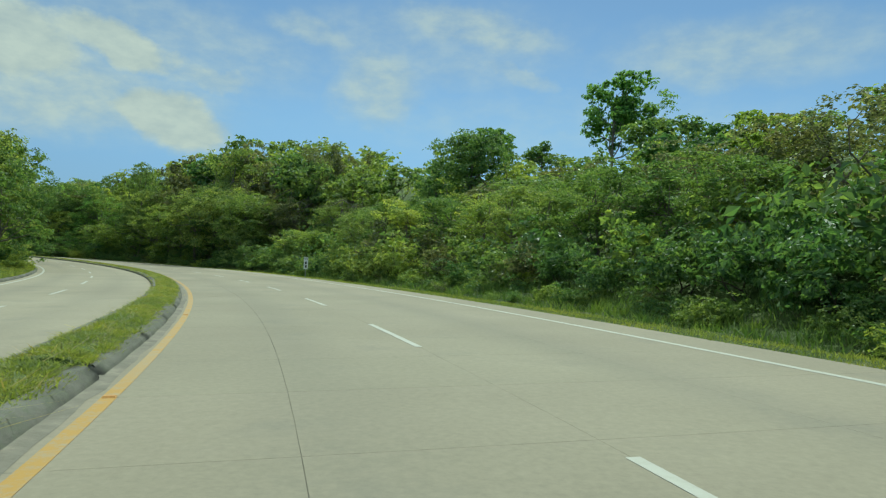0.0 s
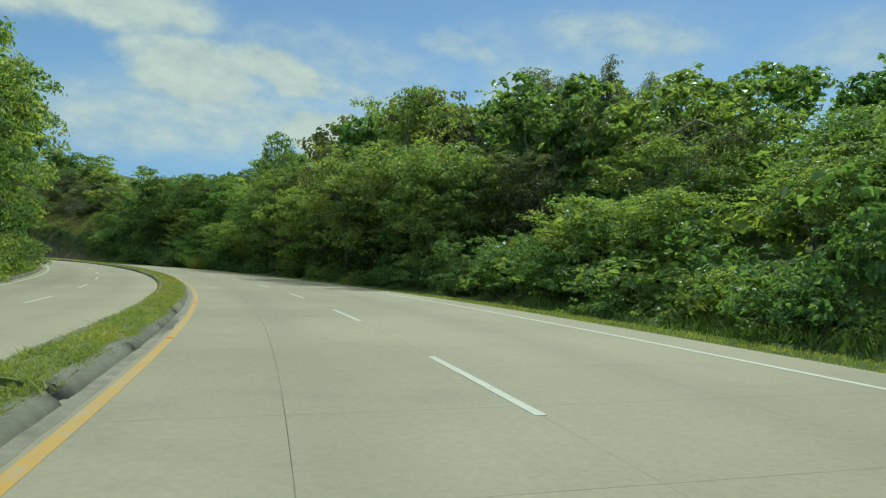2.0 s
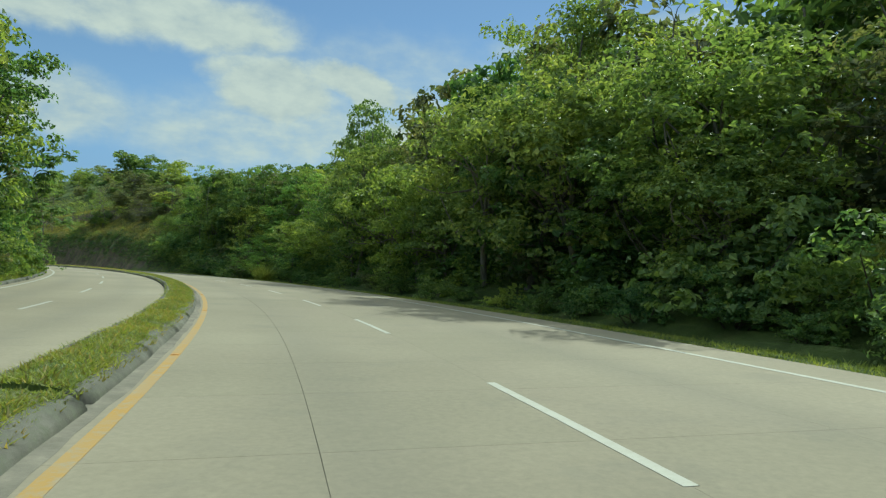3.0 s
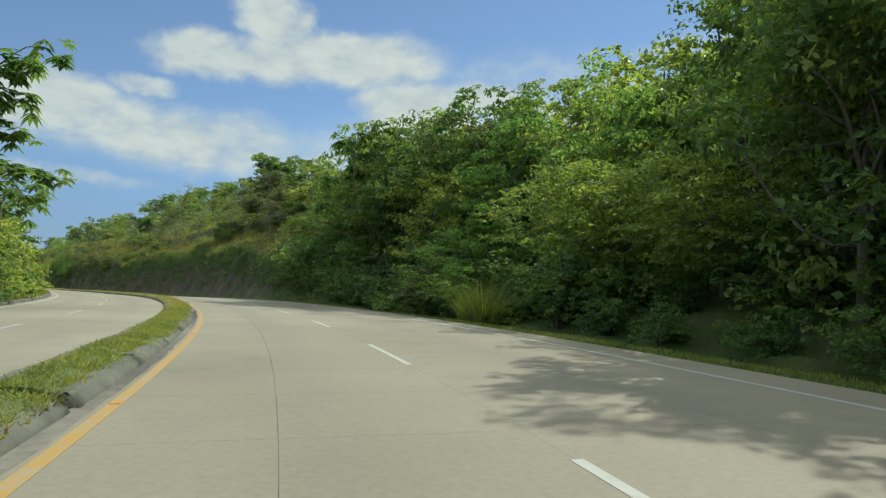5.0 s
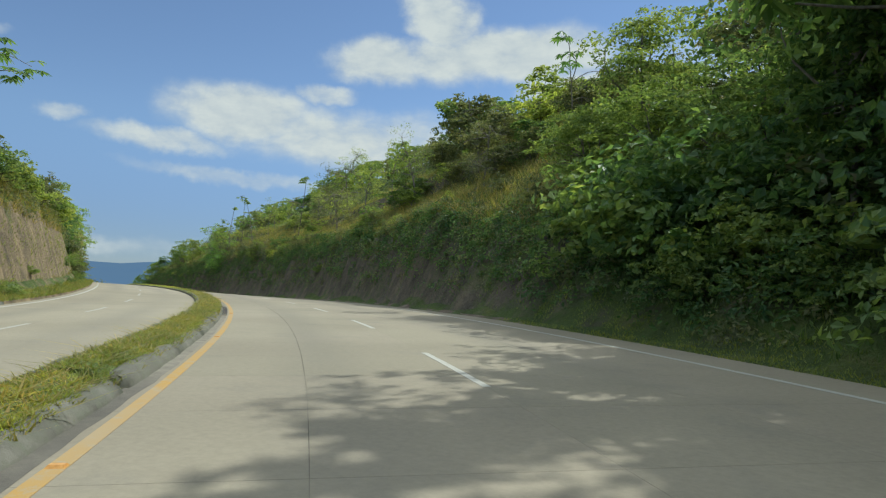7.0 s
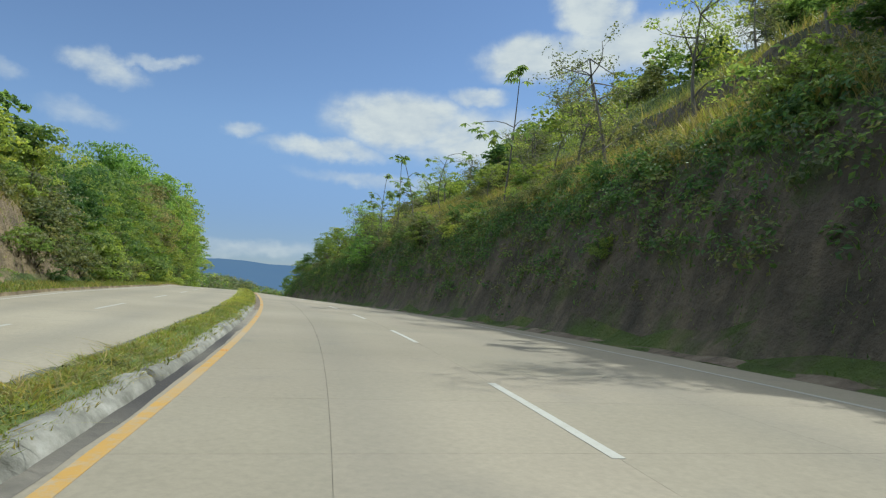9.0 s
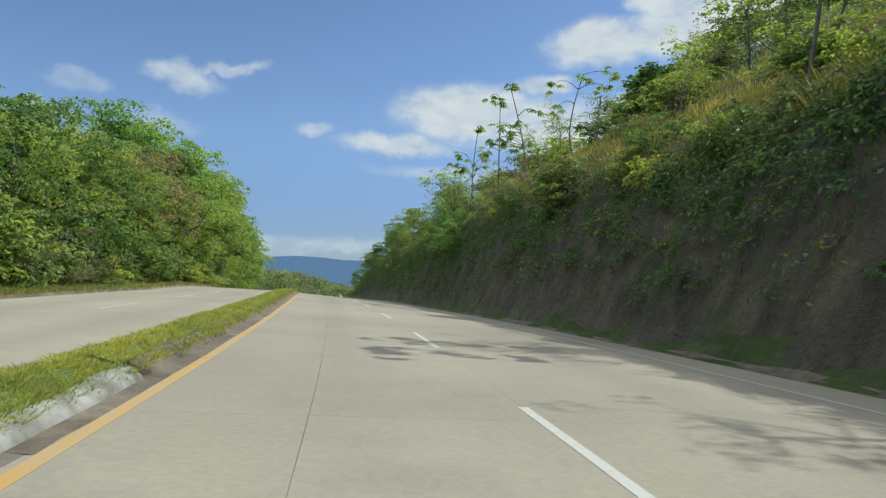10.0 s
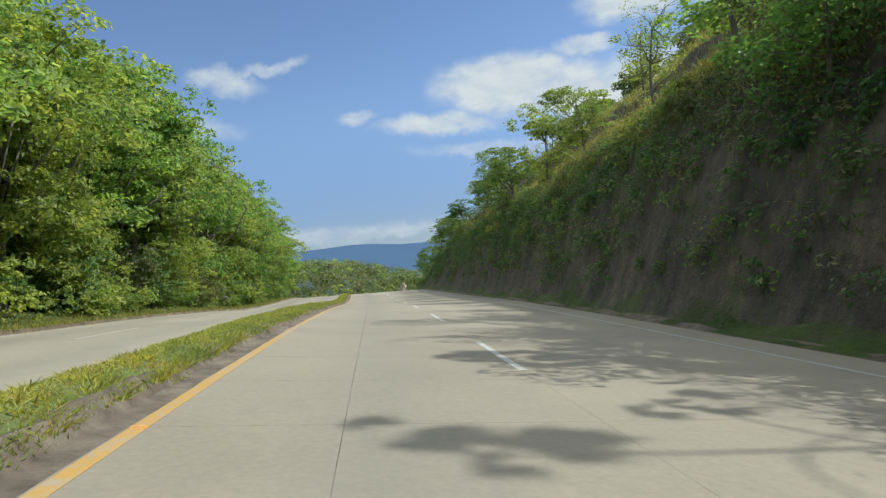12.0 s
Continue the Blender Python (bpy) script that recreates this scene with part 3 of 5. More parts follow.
def tube(path, radii, sides=6):
    path, radii = np.asarray(path, float), np.asarray(radii, float)
    d = unit(np.gradient(path, axis=0))
    ref = np.where(np.abs(d[:, 2:3]) > 0.9, np.array([[1.0, 0, 0]]), np.array([[0, 0, 1.0]]))
    a = unit(np.cross(d, ref))
    b = np.cross(d, a)
    th = np.arange(sides) / sides * 2 * np.pi
    v = (path[:, None] + radii[:, None, None] * (a[:, None] * np.cos(th)[None, :, None] + b[:, None] * np.sin(th)[None, :, None])).reshape(-1, 3)
    i = (np.arange(len(path) - 1)[:, None] * sides + np.arange(sides)[None]).ravel()
    j = (np.arange(len(path) - 1)[:, None] * sides + (np.arange(sides)[None] + 1) % sides).ravel()
    return v, np.stack([i, j, j + sides, i + sides], 1)


def joined(pieces):
    vs, qs, n = [], [], 0
    for v, q in pieces:
        vs.append(v), qs.append(q + n)
        n += len(v)
    return np.concatenate(vs), np.concatenate(qs)


def bent(a, b, g, sag=0.12, n=5):
    """A slightly crooked way from a to b."""
    t = np.linspace(0, 1, n)[:, None]
    off = g.normal(size=3) * np.linalg.norm(b - a) * sag
    return a + (b - a) * t + off * np.sin(t * np.pi)


def make_tree(seed, height, radius, bare, clumps, leaves, size, material, label, trunk_r=0.16, flat=0.8, lumpy=0.35, clump_r=(0.95, 1.7)):
    """A broad-leaved tree: trunk and limbs in one mesh, the crown in another. bare: share of the height without leaves."""
    g = np.random.default_rng(seed)
    root = new("tree")
    tagged(root, label, "tree", "trees beside the road")
    cb = bare * height
    mid, half = np.array([0, 0, (cb + height) / 2]), np.array([radius, radius, (height - cb) / 2])
    w = unit(g.normal(size=(clumps, 3)) + np.array([0, 0, 0.15]))
    bulge = 1 + lumpy * np.sin(w[:, 0] * 4.1 + seed) * np.sin(w[:, 1] * 3.7 + 2 * seed) + lumpy * 0.6 * g.normal(size=clumps) * 0.6
    c = mid + w * half * (np.where(g.uniform(size=clumps) < 0.75, g.uniform(0.78, 1.0, clumps), g.uniform(0.2, 0.6, clumps)) * np.clip(bulge, 0.6, 1.4))[:, None]
    rr = g.uniform(*clump_r, clumps)
    c[:, 2] = np.clip(c[:, 2], cb * 0.8 + 0.2, height - rr * flat)
    v, q = boughs(c, rr, leaves, size, g, flat)
    top = np.array([g.normal() * 0.3, g.normal() * 0.3, height * 0.82])
    stem = bent(np.zeros(3) - [0, 0, 0.5], top, g, 0.04, 7)
    wood = [tube(stem, np.linspace(trunk_r, trunk_r * 0.25, 7), 8)]
    for k in g.choice(clumps, min(clumps, 16), replace=False):
        a = stem[g.integers(2, 6)]
        wood.append(tube(bent(a, c[k], g), np.linspace(trunk_r * 0.42, 0.02, 5), 5))
    tv, tq = joined(wood)
    part_np("trunk", tv, tq, M["bark"], root, "grey-brown bark", True)
    part_np("crown", v, q, material, root)
    return root


def make_shrub(seed, height, radius, clumps, leaves, size, material, label, clump_r=(0.55, 1.0)):
    g = np.random.default_rng(seed)
    root = new("shrub")
    tagged(root, label, "shrub", "shrubs beside the road")
    w = unit(g.normal(size=(clumps, 3)))
    w[:, 2] = np.abs(w[:, 2])
    c = w * np.array([radius, radius, height * 0.85]) * (g.uniform(0.55, 1.0, clumps) * (1 + 0.25 * np.sin(w[:, 0] * 5 + seed)))[:, None]
    c[:, 2] += g.uniform(0.0, 0.3, clumps)
    v, q = boughs(c, g.uniform(*clump_r, clumps), leaves, size, g, 0.85, 9)
    wood = [tube(bent(np.array([0, 0, -0.3]), c[k], g), np.linspace(0.05, 0.012, 5), 4) for k in range(0, clumps, 5)]
    tv, tq = joined(wood)
    part_np("woody_base", tv, tq, M["twig"], root)
    part_np("foliage", v, q, material, root)
    return root


def make_trumpet_tree(seed, height, label, spread=1.0, ends_n=(5, 8), leaves=(4, 7), big=1.0, material=None):
    """A slender, few-branched tree with umbrellas of big lobed leaves at the branch ends."""
    g = np.random.default_rng(seed)
    root = new("trumpet_tree")
    tagged(root, label, "tree", "slender trees on the bank")
    lean = np.array([g.normal() * 0.06 * height, g.normal() * 0.06 * height, height])
    stem = bent(np.array([0, 0, -0.5]), lean, g, 0.08, 9)
    wood, ends = [tube(stem, np.linspace(0.06, 0.022, 9), 7)], [stem[-1]]
    for k in range(g.integers(*ends_n)):
        i = int(g.integers(5, 10)) - 1
        a = g.uniform(0, 6.28)
        r = g.uniform(0.7, 2.0) * spread
        e = stem[i] + np.array([np.cos(a) * r, np.sin(a) * r, g.uniform(0.05, 0.75)])
        way = bent(stem[i], e, g, 0.06)
        way[:, 2] += 0.22 * np.sin(np.linspace(0, np.pi, 5))
        wood.append(tube(way, np.linspace(0.028, 0.014, 5), 5))
        ends.append(e)
    tv, tq = joined(wood)
    part_np("trunk", tv, tq, M["bark"], root, "pale grey slender stem", True)
    lv = []
    for e in ends:
        for k in range(int(g.integers(*leaves))):
            a, up = g.uniform(0, 6.28), g.uniform(-0.9, 0.5)
            hub = e + np.array([np.cos(a), np.sin(a), up]) * g.uniform(0.2, 0.55) * big
            fall = g.uniform(-0.9, -0.1)
            for lobe in range(8):
                b = a + (lobe - 3.5) * 0.6
                ln = g.uniform(0.28, 0.44) * big
                way = np.array([np.cos(b), np.sin(b), fall + g.uniform(-0.2, 0.2)])
                side = np.array([-np.sin(b), np.cos(b), 0]) * 0.075 * big
                lv.append([hub, hub + way * ln * 0.55 - side, hub + way * ln + [0, 0, -0.06], hub + way * ln * 0.55 + side])
    lv = np.array(lv).reshape(-1, 3)
    part_np("crown", lv, np.arange(len(lv)).reshape(-1, 4), material or M["leaf_dark"], root, "large lobed leaves")
    return root


def make_thin_tree(seed, height, radius, material, label, tips=60, leaves=26, size=0.16):
    """A sparse tree through whose twigs the sky shows."""
    g = np.random.default_rng(seed)
    root = new("sparse_tree")
    tagged(root, label, "tree", "slender trees on the bank")
    stem = bent(np.array([0, 0, -0.5]), np.array([g.normal() * 0.4, g.normal() * 0.4, height * 0.75]), g, 0.06, 8)
    wood, cs = [tube(stem, np.linspace(0.11, 0.04, 8), 6)], []
    for k in range(13):
        a = stem[int(g.integers(3, 8))]
        w = unit(g.normal(size=3) + [0, 0, 0.55])
        e = a + w * np.array([radius, radius, height * 0.3]) * g.uniform(0.6, 1.0)
        limb = bent(a, e, g, 0.1)
        wood.append(tube(limb, np.linspace(0.045, 0.012, 5), 4))
        for j in range(tips // 13 + 1):
            t = limb[int(g.integers(2, 5))]
            e2 = t + unit(g.normal(size=3) + [0, 0, 0.3]) * g.uniform(0.4, 1.0)
            wood.append(tube(bent(t, e2, g, 0.1, 3), [0.014, 0.01, 0.006], 3))
            cs.append(e2)
    tv, tq = joined(wood)
    part_np("trunk", tv, tq, M["bark"], root, "thin pale branches", True)
    v, q = clump_leaves(np.array(cs), g.uniform(0.35, 0.6, len(cs)), leaves, size, g, 0.6)
    part_np("crown", v, q, material, root)
    return root


def blades(s, d, h, height, width, g, lean=0.45):
    """Single grass blades standing at the given road places."""
    p = P(s, d, h)
    n = len(p)
    a = g.uniform(0, 6.28, n)
    side = np.stack([np.cos(a), np.sin(a), 0 * a], -1) * (width * g.uniform(0.6, 1.4, n))[:, None] * 0.5
    tipo = np.stack([g.normal(size=n) * lean, g.normal(size=n) * lean, np.ones(n)], -1) * (height * g.uniform(0.5, 1.25, n))[:, None]
    v = np.stack([p - side, p + side, p + tipo], 1).reshape(-1, 3)
    return v, np.arange(len(v)).reshape(-1, 3)

# ---- road ----
S_ROAD = np.arange(-60, 451, 2.0)
v, q = sheet(S_ROAD, [-3.98, -2.135, 0.0, 2.2, 4.5, 5.55], lambda s, d: -0.005 + 0 * s)
road = new("road", mesh_np("road", v, q, M["joint"]))
tagged(road, "curving concrete carriageway of a divided highway", "road", kind="structure")
v, q = sheet(S_ROAD, [-11.45, -9.8, -8.05, -6.5, -5.1], lambda s, d: -0.005 + 0 * s)
road_left = new("road", mesh_np("road", v, q, M["joint"]))
tagged(road_left, "opposite concrete carriageway beyond the grassed median", "road", kind="structure")

# painted lines
PAINT = 0.004


def stripe(name, s0, s1, d, width, material, parent, step=1.5):
    s_lines = np.linspace(s0, s1, max(2, int((s1 - s0) / step) + 1))
    v, q = ribbon(s_lines, [(d - width / 2, 0.001), (d + width / 2, 0.001), (d + width / 2, PAINT), (d - width / 2, PAINT)])
    return part_np(name, v, q, material, parent)


stripe("yellow_edge_line", -30, 440, -3.70, 0.135, M["yellow"], road)
stripe("white_edge_line", -30, 172, 4.43, 0.13, M["white"], road)
stripe("white_edge_line", 172, 440, 4.43, 0.12, M["white_faded"], road)
stripe("white_edge_line", -30, 204, -11.0, 0.13, M["white"], road_left)
stripe("white_edge_line", 204, 440, -11.0, 0.10, M["white_faded"], road_left)
for k in range(-2, 36):
    stripe("lane_dash", 9.8 + 9.55 * k, 13.5 + 9.55 * k, 0.0, 0.11, M["white"], road)
    stripe("lane_dash", 6.3 + 9.55 * k, 10.0 + 9.55 * k, -8.05, 0.11, M["white" if k < 12 else "white_faded"], road_left)

# ---- median ----
DRAINS = 7.7 + 10.37 * np.arange(-3, 21)
ENDS = np.r_[DRAINS, 220.0, np.arange(230.0, 441, 10.0)]
CUT = 0.13                       # half width of a drain channel
S_MED = np.unique(np.r_[np.arange(-60, 451, 1.0), *[(x - CUT - 0.03, x - CUT, x + CUT, x + CUT + 0.03) for x in DRAINS]])
MED_D = [-4.98, -4.85, -4.65, -4.45, -4.3, -4.2]


def in_drain(s):
    return np.abs(np.asarray(s)[..., None] - DRAINS).min(-1) <= CUT + 0.001


def median_height(s, d):
    top = 0.13 + 0.09 * np.sin((d + 4.98) / 0.78 * np.pi) + 0.035 * bumps(s, d * 3, 2.5, 12)
    return np.where(in_drain(s), 0.05 + 0.25 * top, top)


v, q = sheet(S_MED, MED_D, median_height)
median = new("median", mesh_np("median", v, q, M["soil"], False))
tagged(median, "narrow raised median cut by drain channels between rough kerbs", "median", kind="structure")


v, q = sheet(np.arange(-60, 216, 2.0), [-5.10, -4.6, -4.02], lambda s, d: 0.006 + 0 * s)
part_np("drain_floor", v, q, M["dirt"], median, "silted floor of the drain channels")


def kerb_piece(s0, s1, d0, d1, top, g, lean=0.09, rough=0.018):
    """A worn kerb length from d0 (behind) to d1 (face), with a slanted face and a rounded, uneven upper edge."""
    s_lines = np.linspace(s0, s1, max(4, int((s1 - s0) / 0.42) + 2))
    sg = 1 if d1 > d0 else -1
    prof = np.array([(d0, -0.05), (d0, top - 0.02), (d0 + sg * 0.04, top - 0.004), (d1 - sg * (lean + 0.10), top), (d1 - sg * (lean + 0.045), top - 0.012),
                     (d1 - sg * (lean + 0.012), top - 0.045), (d1 - sg * lean * 0.6, top * 0.5), (d1 - sg * lean * 0.3, top * 0.2), (d1, -0.05)])
    k = len(prof)
    v = []
    for s in s_lines:
        j = np.arange(k) * 0.11
        e = np.stack([bumps(s + 0 * j, j, 1.7, 61), bumps(s + 0 * j, j, 2.3, 62)], -1) * rough * 1.5 + g.normal(size=(k, 2)) * rough * 0.3
        e[0] = e[-1] = 0
        v.append(P(s, prof[:, 0] + e[:, 0], prof[:, 1] + e[:, 1]))
    v = np.concatenate(v)
    q = []
    for i in range(len(s_lines) - 1):
        for j in range(k - 1):
            a, b = i * k + j, i * k + j + 1
            q.append((a, b, b + k, a + k) if sg < 0 else (a, a + k, b + k, b))
    e = (len(s_lines) - 1) * k
    for o in (0, e):
        q += [(o, o + 1, o + 7, o + 8), (o + 1, o + 2, o + 6, o + 7), (o + 2, o + 3, o + 5, o + 6), (o + 3, o + 4, o + 5, o + 5)]
    return v, np.array([f for f in q if f[2] != f[3]])


gk = np.random.default_rng(21)
far_bars = []
for x0, x1 in zip(ENDS[:-1], ENDS[1:]):
    a, b = x0 + (CUT if x0 < 216 else 0.01), x1 - (CUT if x1 < 216 else 0.01)
    cuts = np.linspace(a, b, 4)
    for s0, s1 in zip(cuts[:-1], cuts[1:]):
        white = 184 < s0 < 213
        v, q = kerb_piece(s0 + 0.004, s1 - 0.004, -4.27, -3.95 + gk.uniform(-0.012, 0.008), 0.155 + gk.uniform(-0.012, 0.01), gk, *((0.17, 0.03) if s0 > 212 else (0.10, 0.014)))
        if s0 < 300:
            part_np("kerb_stone", v, q, M["kerb_white"] if white else M["litter"] if s0 > 212 else M["kerb"], median, "", True)
        else:
            far_bars.append((v, q))
    far_bars.append(kerb_piece(a, b, -4.93, -5.14, 0.17 + gk.uniform(-0.02, 0.015), gk, 0.06))
v, q = joined(far_bars)
tagged(part_np("far_kerb", v, q, M["kerb"], median, "", True), kind="stuff")
bars = [kerb_piece(s, s + 2.97, -11.62, -11.42, 0.15 + gk.uniform(-0.02, 0.02), gk, 0.04) for s in np.arange(-10, 172, 3.0)]
v, q = joined(bars)
side_kerb = new("kerb", mesh_np("kerb", v, q, M["kerb"], True))
tagged(side_kerb, "weathered dark concrete kerb along the far verge", "kerb", kind="structure")

# dirt swept into the gutter, and raised studs along the yellow line
for s_lines, key, reach in ((np.arange(-30, 212.1, 0.5), "dirt", 0.0), (np.arange(212, 440, 0.5), "litter", 0.055)):
    wob = reach + -3.86 + 0.05 * bumps(s_lines, 0 * s_lines, 2.3, 31) + 0.03 * bumps(s_lines, 0 * s_lines, 0.9, 32)
    v = np.stack([P(s_lines, -4.03, 0.016), P(s_lines, wob - 0.03, 0.008), P(s_lines, wob + 0.03, 0.0025)], 1).reshape(-1, 3)
    i = (np.arange(len(s_lines) - 1)[:, None] * 3 + np.arange(2)[None]).ravel()
    tagged(part_np("gutter_dirt", v, np.stack([i, i + 1, i + 4, i + 3], 1), M[key], road, "silt along the gutter"), kind="stuff")


# added brown strip that darkens the green foot of the cut
s_lines = np.arange(166, 346, 0.5)
v = []
for d in (5.56, 5.68, 5.82, 5.96):
    dw = d + (0.10 * bumps(s_lines, 0 * s_lines, 3.0, 35) + 0.05 * bumps(s_lines, 0 * s_lines, 1.1, 36) if d > 5.9 else 0 * s_lines)
    v.append(P(s_lines, dw, ground_height(s_lines, dw) + 0.012))
i = (np.arange(len(s_lines) - 1)[:, None] * 4 + np.arange(3)[None]).ravel()
tagged(part_np("fallen_earth", np.stack(v, 1).reshape(-1, 3), np.stack([i, i + 1, i + 5, i + 4], 1), M["litter"], road, "brown strip along the foot of the cut"), kind="stuff")


def stud(s, d):
    w, l, t = 0.06, 0.05, 0.022
    low = P([s - l, s - l, s + l, s + l], [d - w, d + w, d + w, d - w], 0.002)
    high = P([s - l * 0.45, s - l * 0.45, s + l * 0.45, s + l * 0.45], [d - w * 0.8, d + w * 0.8, d + w * 0.8, d - w * 0.8], t)
    return np.concatenate([low, high]), np.array([(3, 2, 1, 0), (4, 5, 6, 7), (0, 1, 5, 4), (1, 2, 6, 5), (2, 3, 7, 6), (3, 0, 4, 7)])


for k in range(0, 40):
    v, q = stud(6.6 + 9.56 * k, -3.70)
    part_np("road_stud", v, q, M["amber"], road, "amber raised reflective stud")

# ---- litter by the kerb ----


def make_scrap(s, d, h, size, seed):
    """A crumpled scrap of paper or film."""
    g = np.random.default_rng(seed)
    u, w = np.meshgrid(np.linspace(-1, 1, 5), np.linspace(-1, 1, 4), indexing="ij")
    lift = 0.35 * size * np.abs(g.normal(size=u.shape)) + 0.004
    top = P(s + size * (u + 0.2 * g.normal(size=u.shape)), d + 0.6 * size * (w + 0.25 * g.normal(size=u.shape)), h + lift).reshape(-1, 3)
    k = (np.arange(4)[:, None] * 4 + np.arange(3)[None]).ravel()
    face = np.stack([k, k + 1, k + 5, k + 4], 1)
    root = new("litter_scrap", mesh_np("litter_scrap", np.concatenate([top, top - [0, 0, 0.003]]), np.concatenate([face, face[:, ::-1] + 20]), M["enamel"]))
    tagged(root, "crumpled white scrap of litter lying by the kerb", "litter", "litter by the kerb")


for k, (s, d, h, size) in enumerate(((141.6, -3.80, 0.012, 0.036), (141.1, -3.86, 0.014, 0.04), (141.4, -4.10, 0.165, 0.034), (140.6, -4.16, 0.17, 0.028))):
    make_scrap(s, d, h, size, 80 + k)

# ---- kilometre post on the verge ----


def make_km_post():
    root = new("kilometre_post")
    tagged(root, "white kilometre post with black digits on a thin stake", "road sign")

    def box(x0, x1, y0, y1, z0, z1):
        v = np.array([(x, y, z) for z in (z0, z1) for x, y in ((x0, y0), (x1, y0), (x1, y1), (x0, y1))])
        return v, np.array([(3, 2, 1, 0), (4, 5, 6, 7), (0, 1, 5, 4), (1, 2, 6, 5), (2, 3, 7, 6), (3, 0, 4, 7)])

    v, q = box(-0.03, 0.03, 0.012, 0.05, -0.4, 1.42)
    part_np("post", v, q, M["steel"], root, "grey steel stake")
    v, q = box(-0.16, 0.16, -0.006, 0.012, 0.62, 1.52)
    plate = part_np("plate", v, q, M["enamel"], root, "white enamelled plate")
    for text, z, size in (("KM", 1.33, 0.17),):
        cu = bpy.data.curves.new("digit", "FONT")
        cu.body, cu.size, cu.align_x, cu.extrude = text, size, "CENTER", 0.002
        tmp = bpy.data.objects.new("digit", cu)
        me = bpy.data.meshes.new_from_object(tmp)
        bpy.data.objects.remove(tmp)
        me.materials.append(M["black"])
        ob = new("lettering" if text == "KM" else "digit", me)
        ob.parent = plate
        ob.matrix_basis = Matrix.Translation((0, -0.009, z)) @ Matrix.Rotation(radians(90), 4, "X")
    for z in (1.0, 0.74):
        v, q = box(-0.06, 0.06, -0.0085, -0.0065, z, z + 0.18)
        part_np("digit", v, q, M["black"], plate)
    return root


km = make_km_post()
x, y, z = on_ground(48.8, 6.0)
km.matrix_basis = pose(x, y, z, 0, 0, turn(40.0))

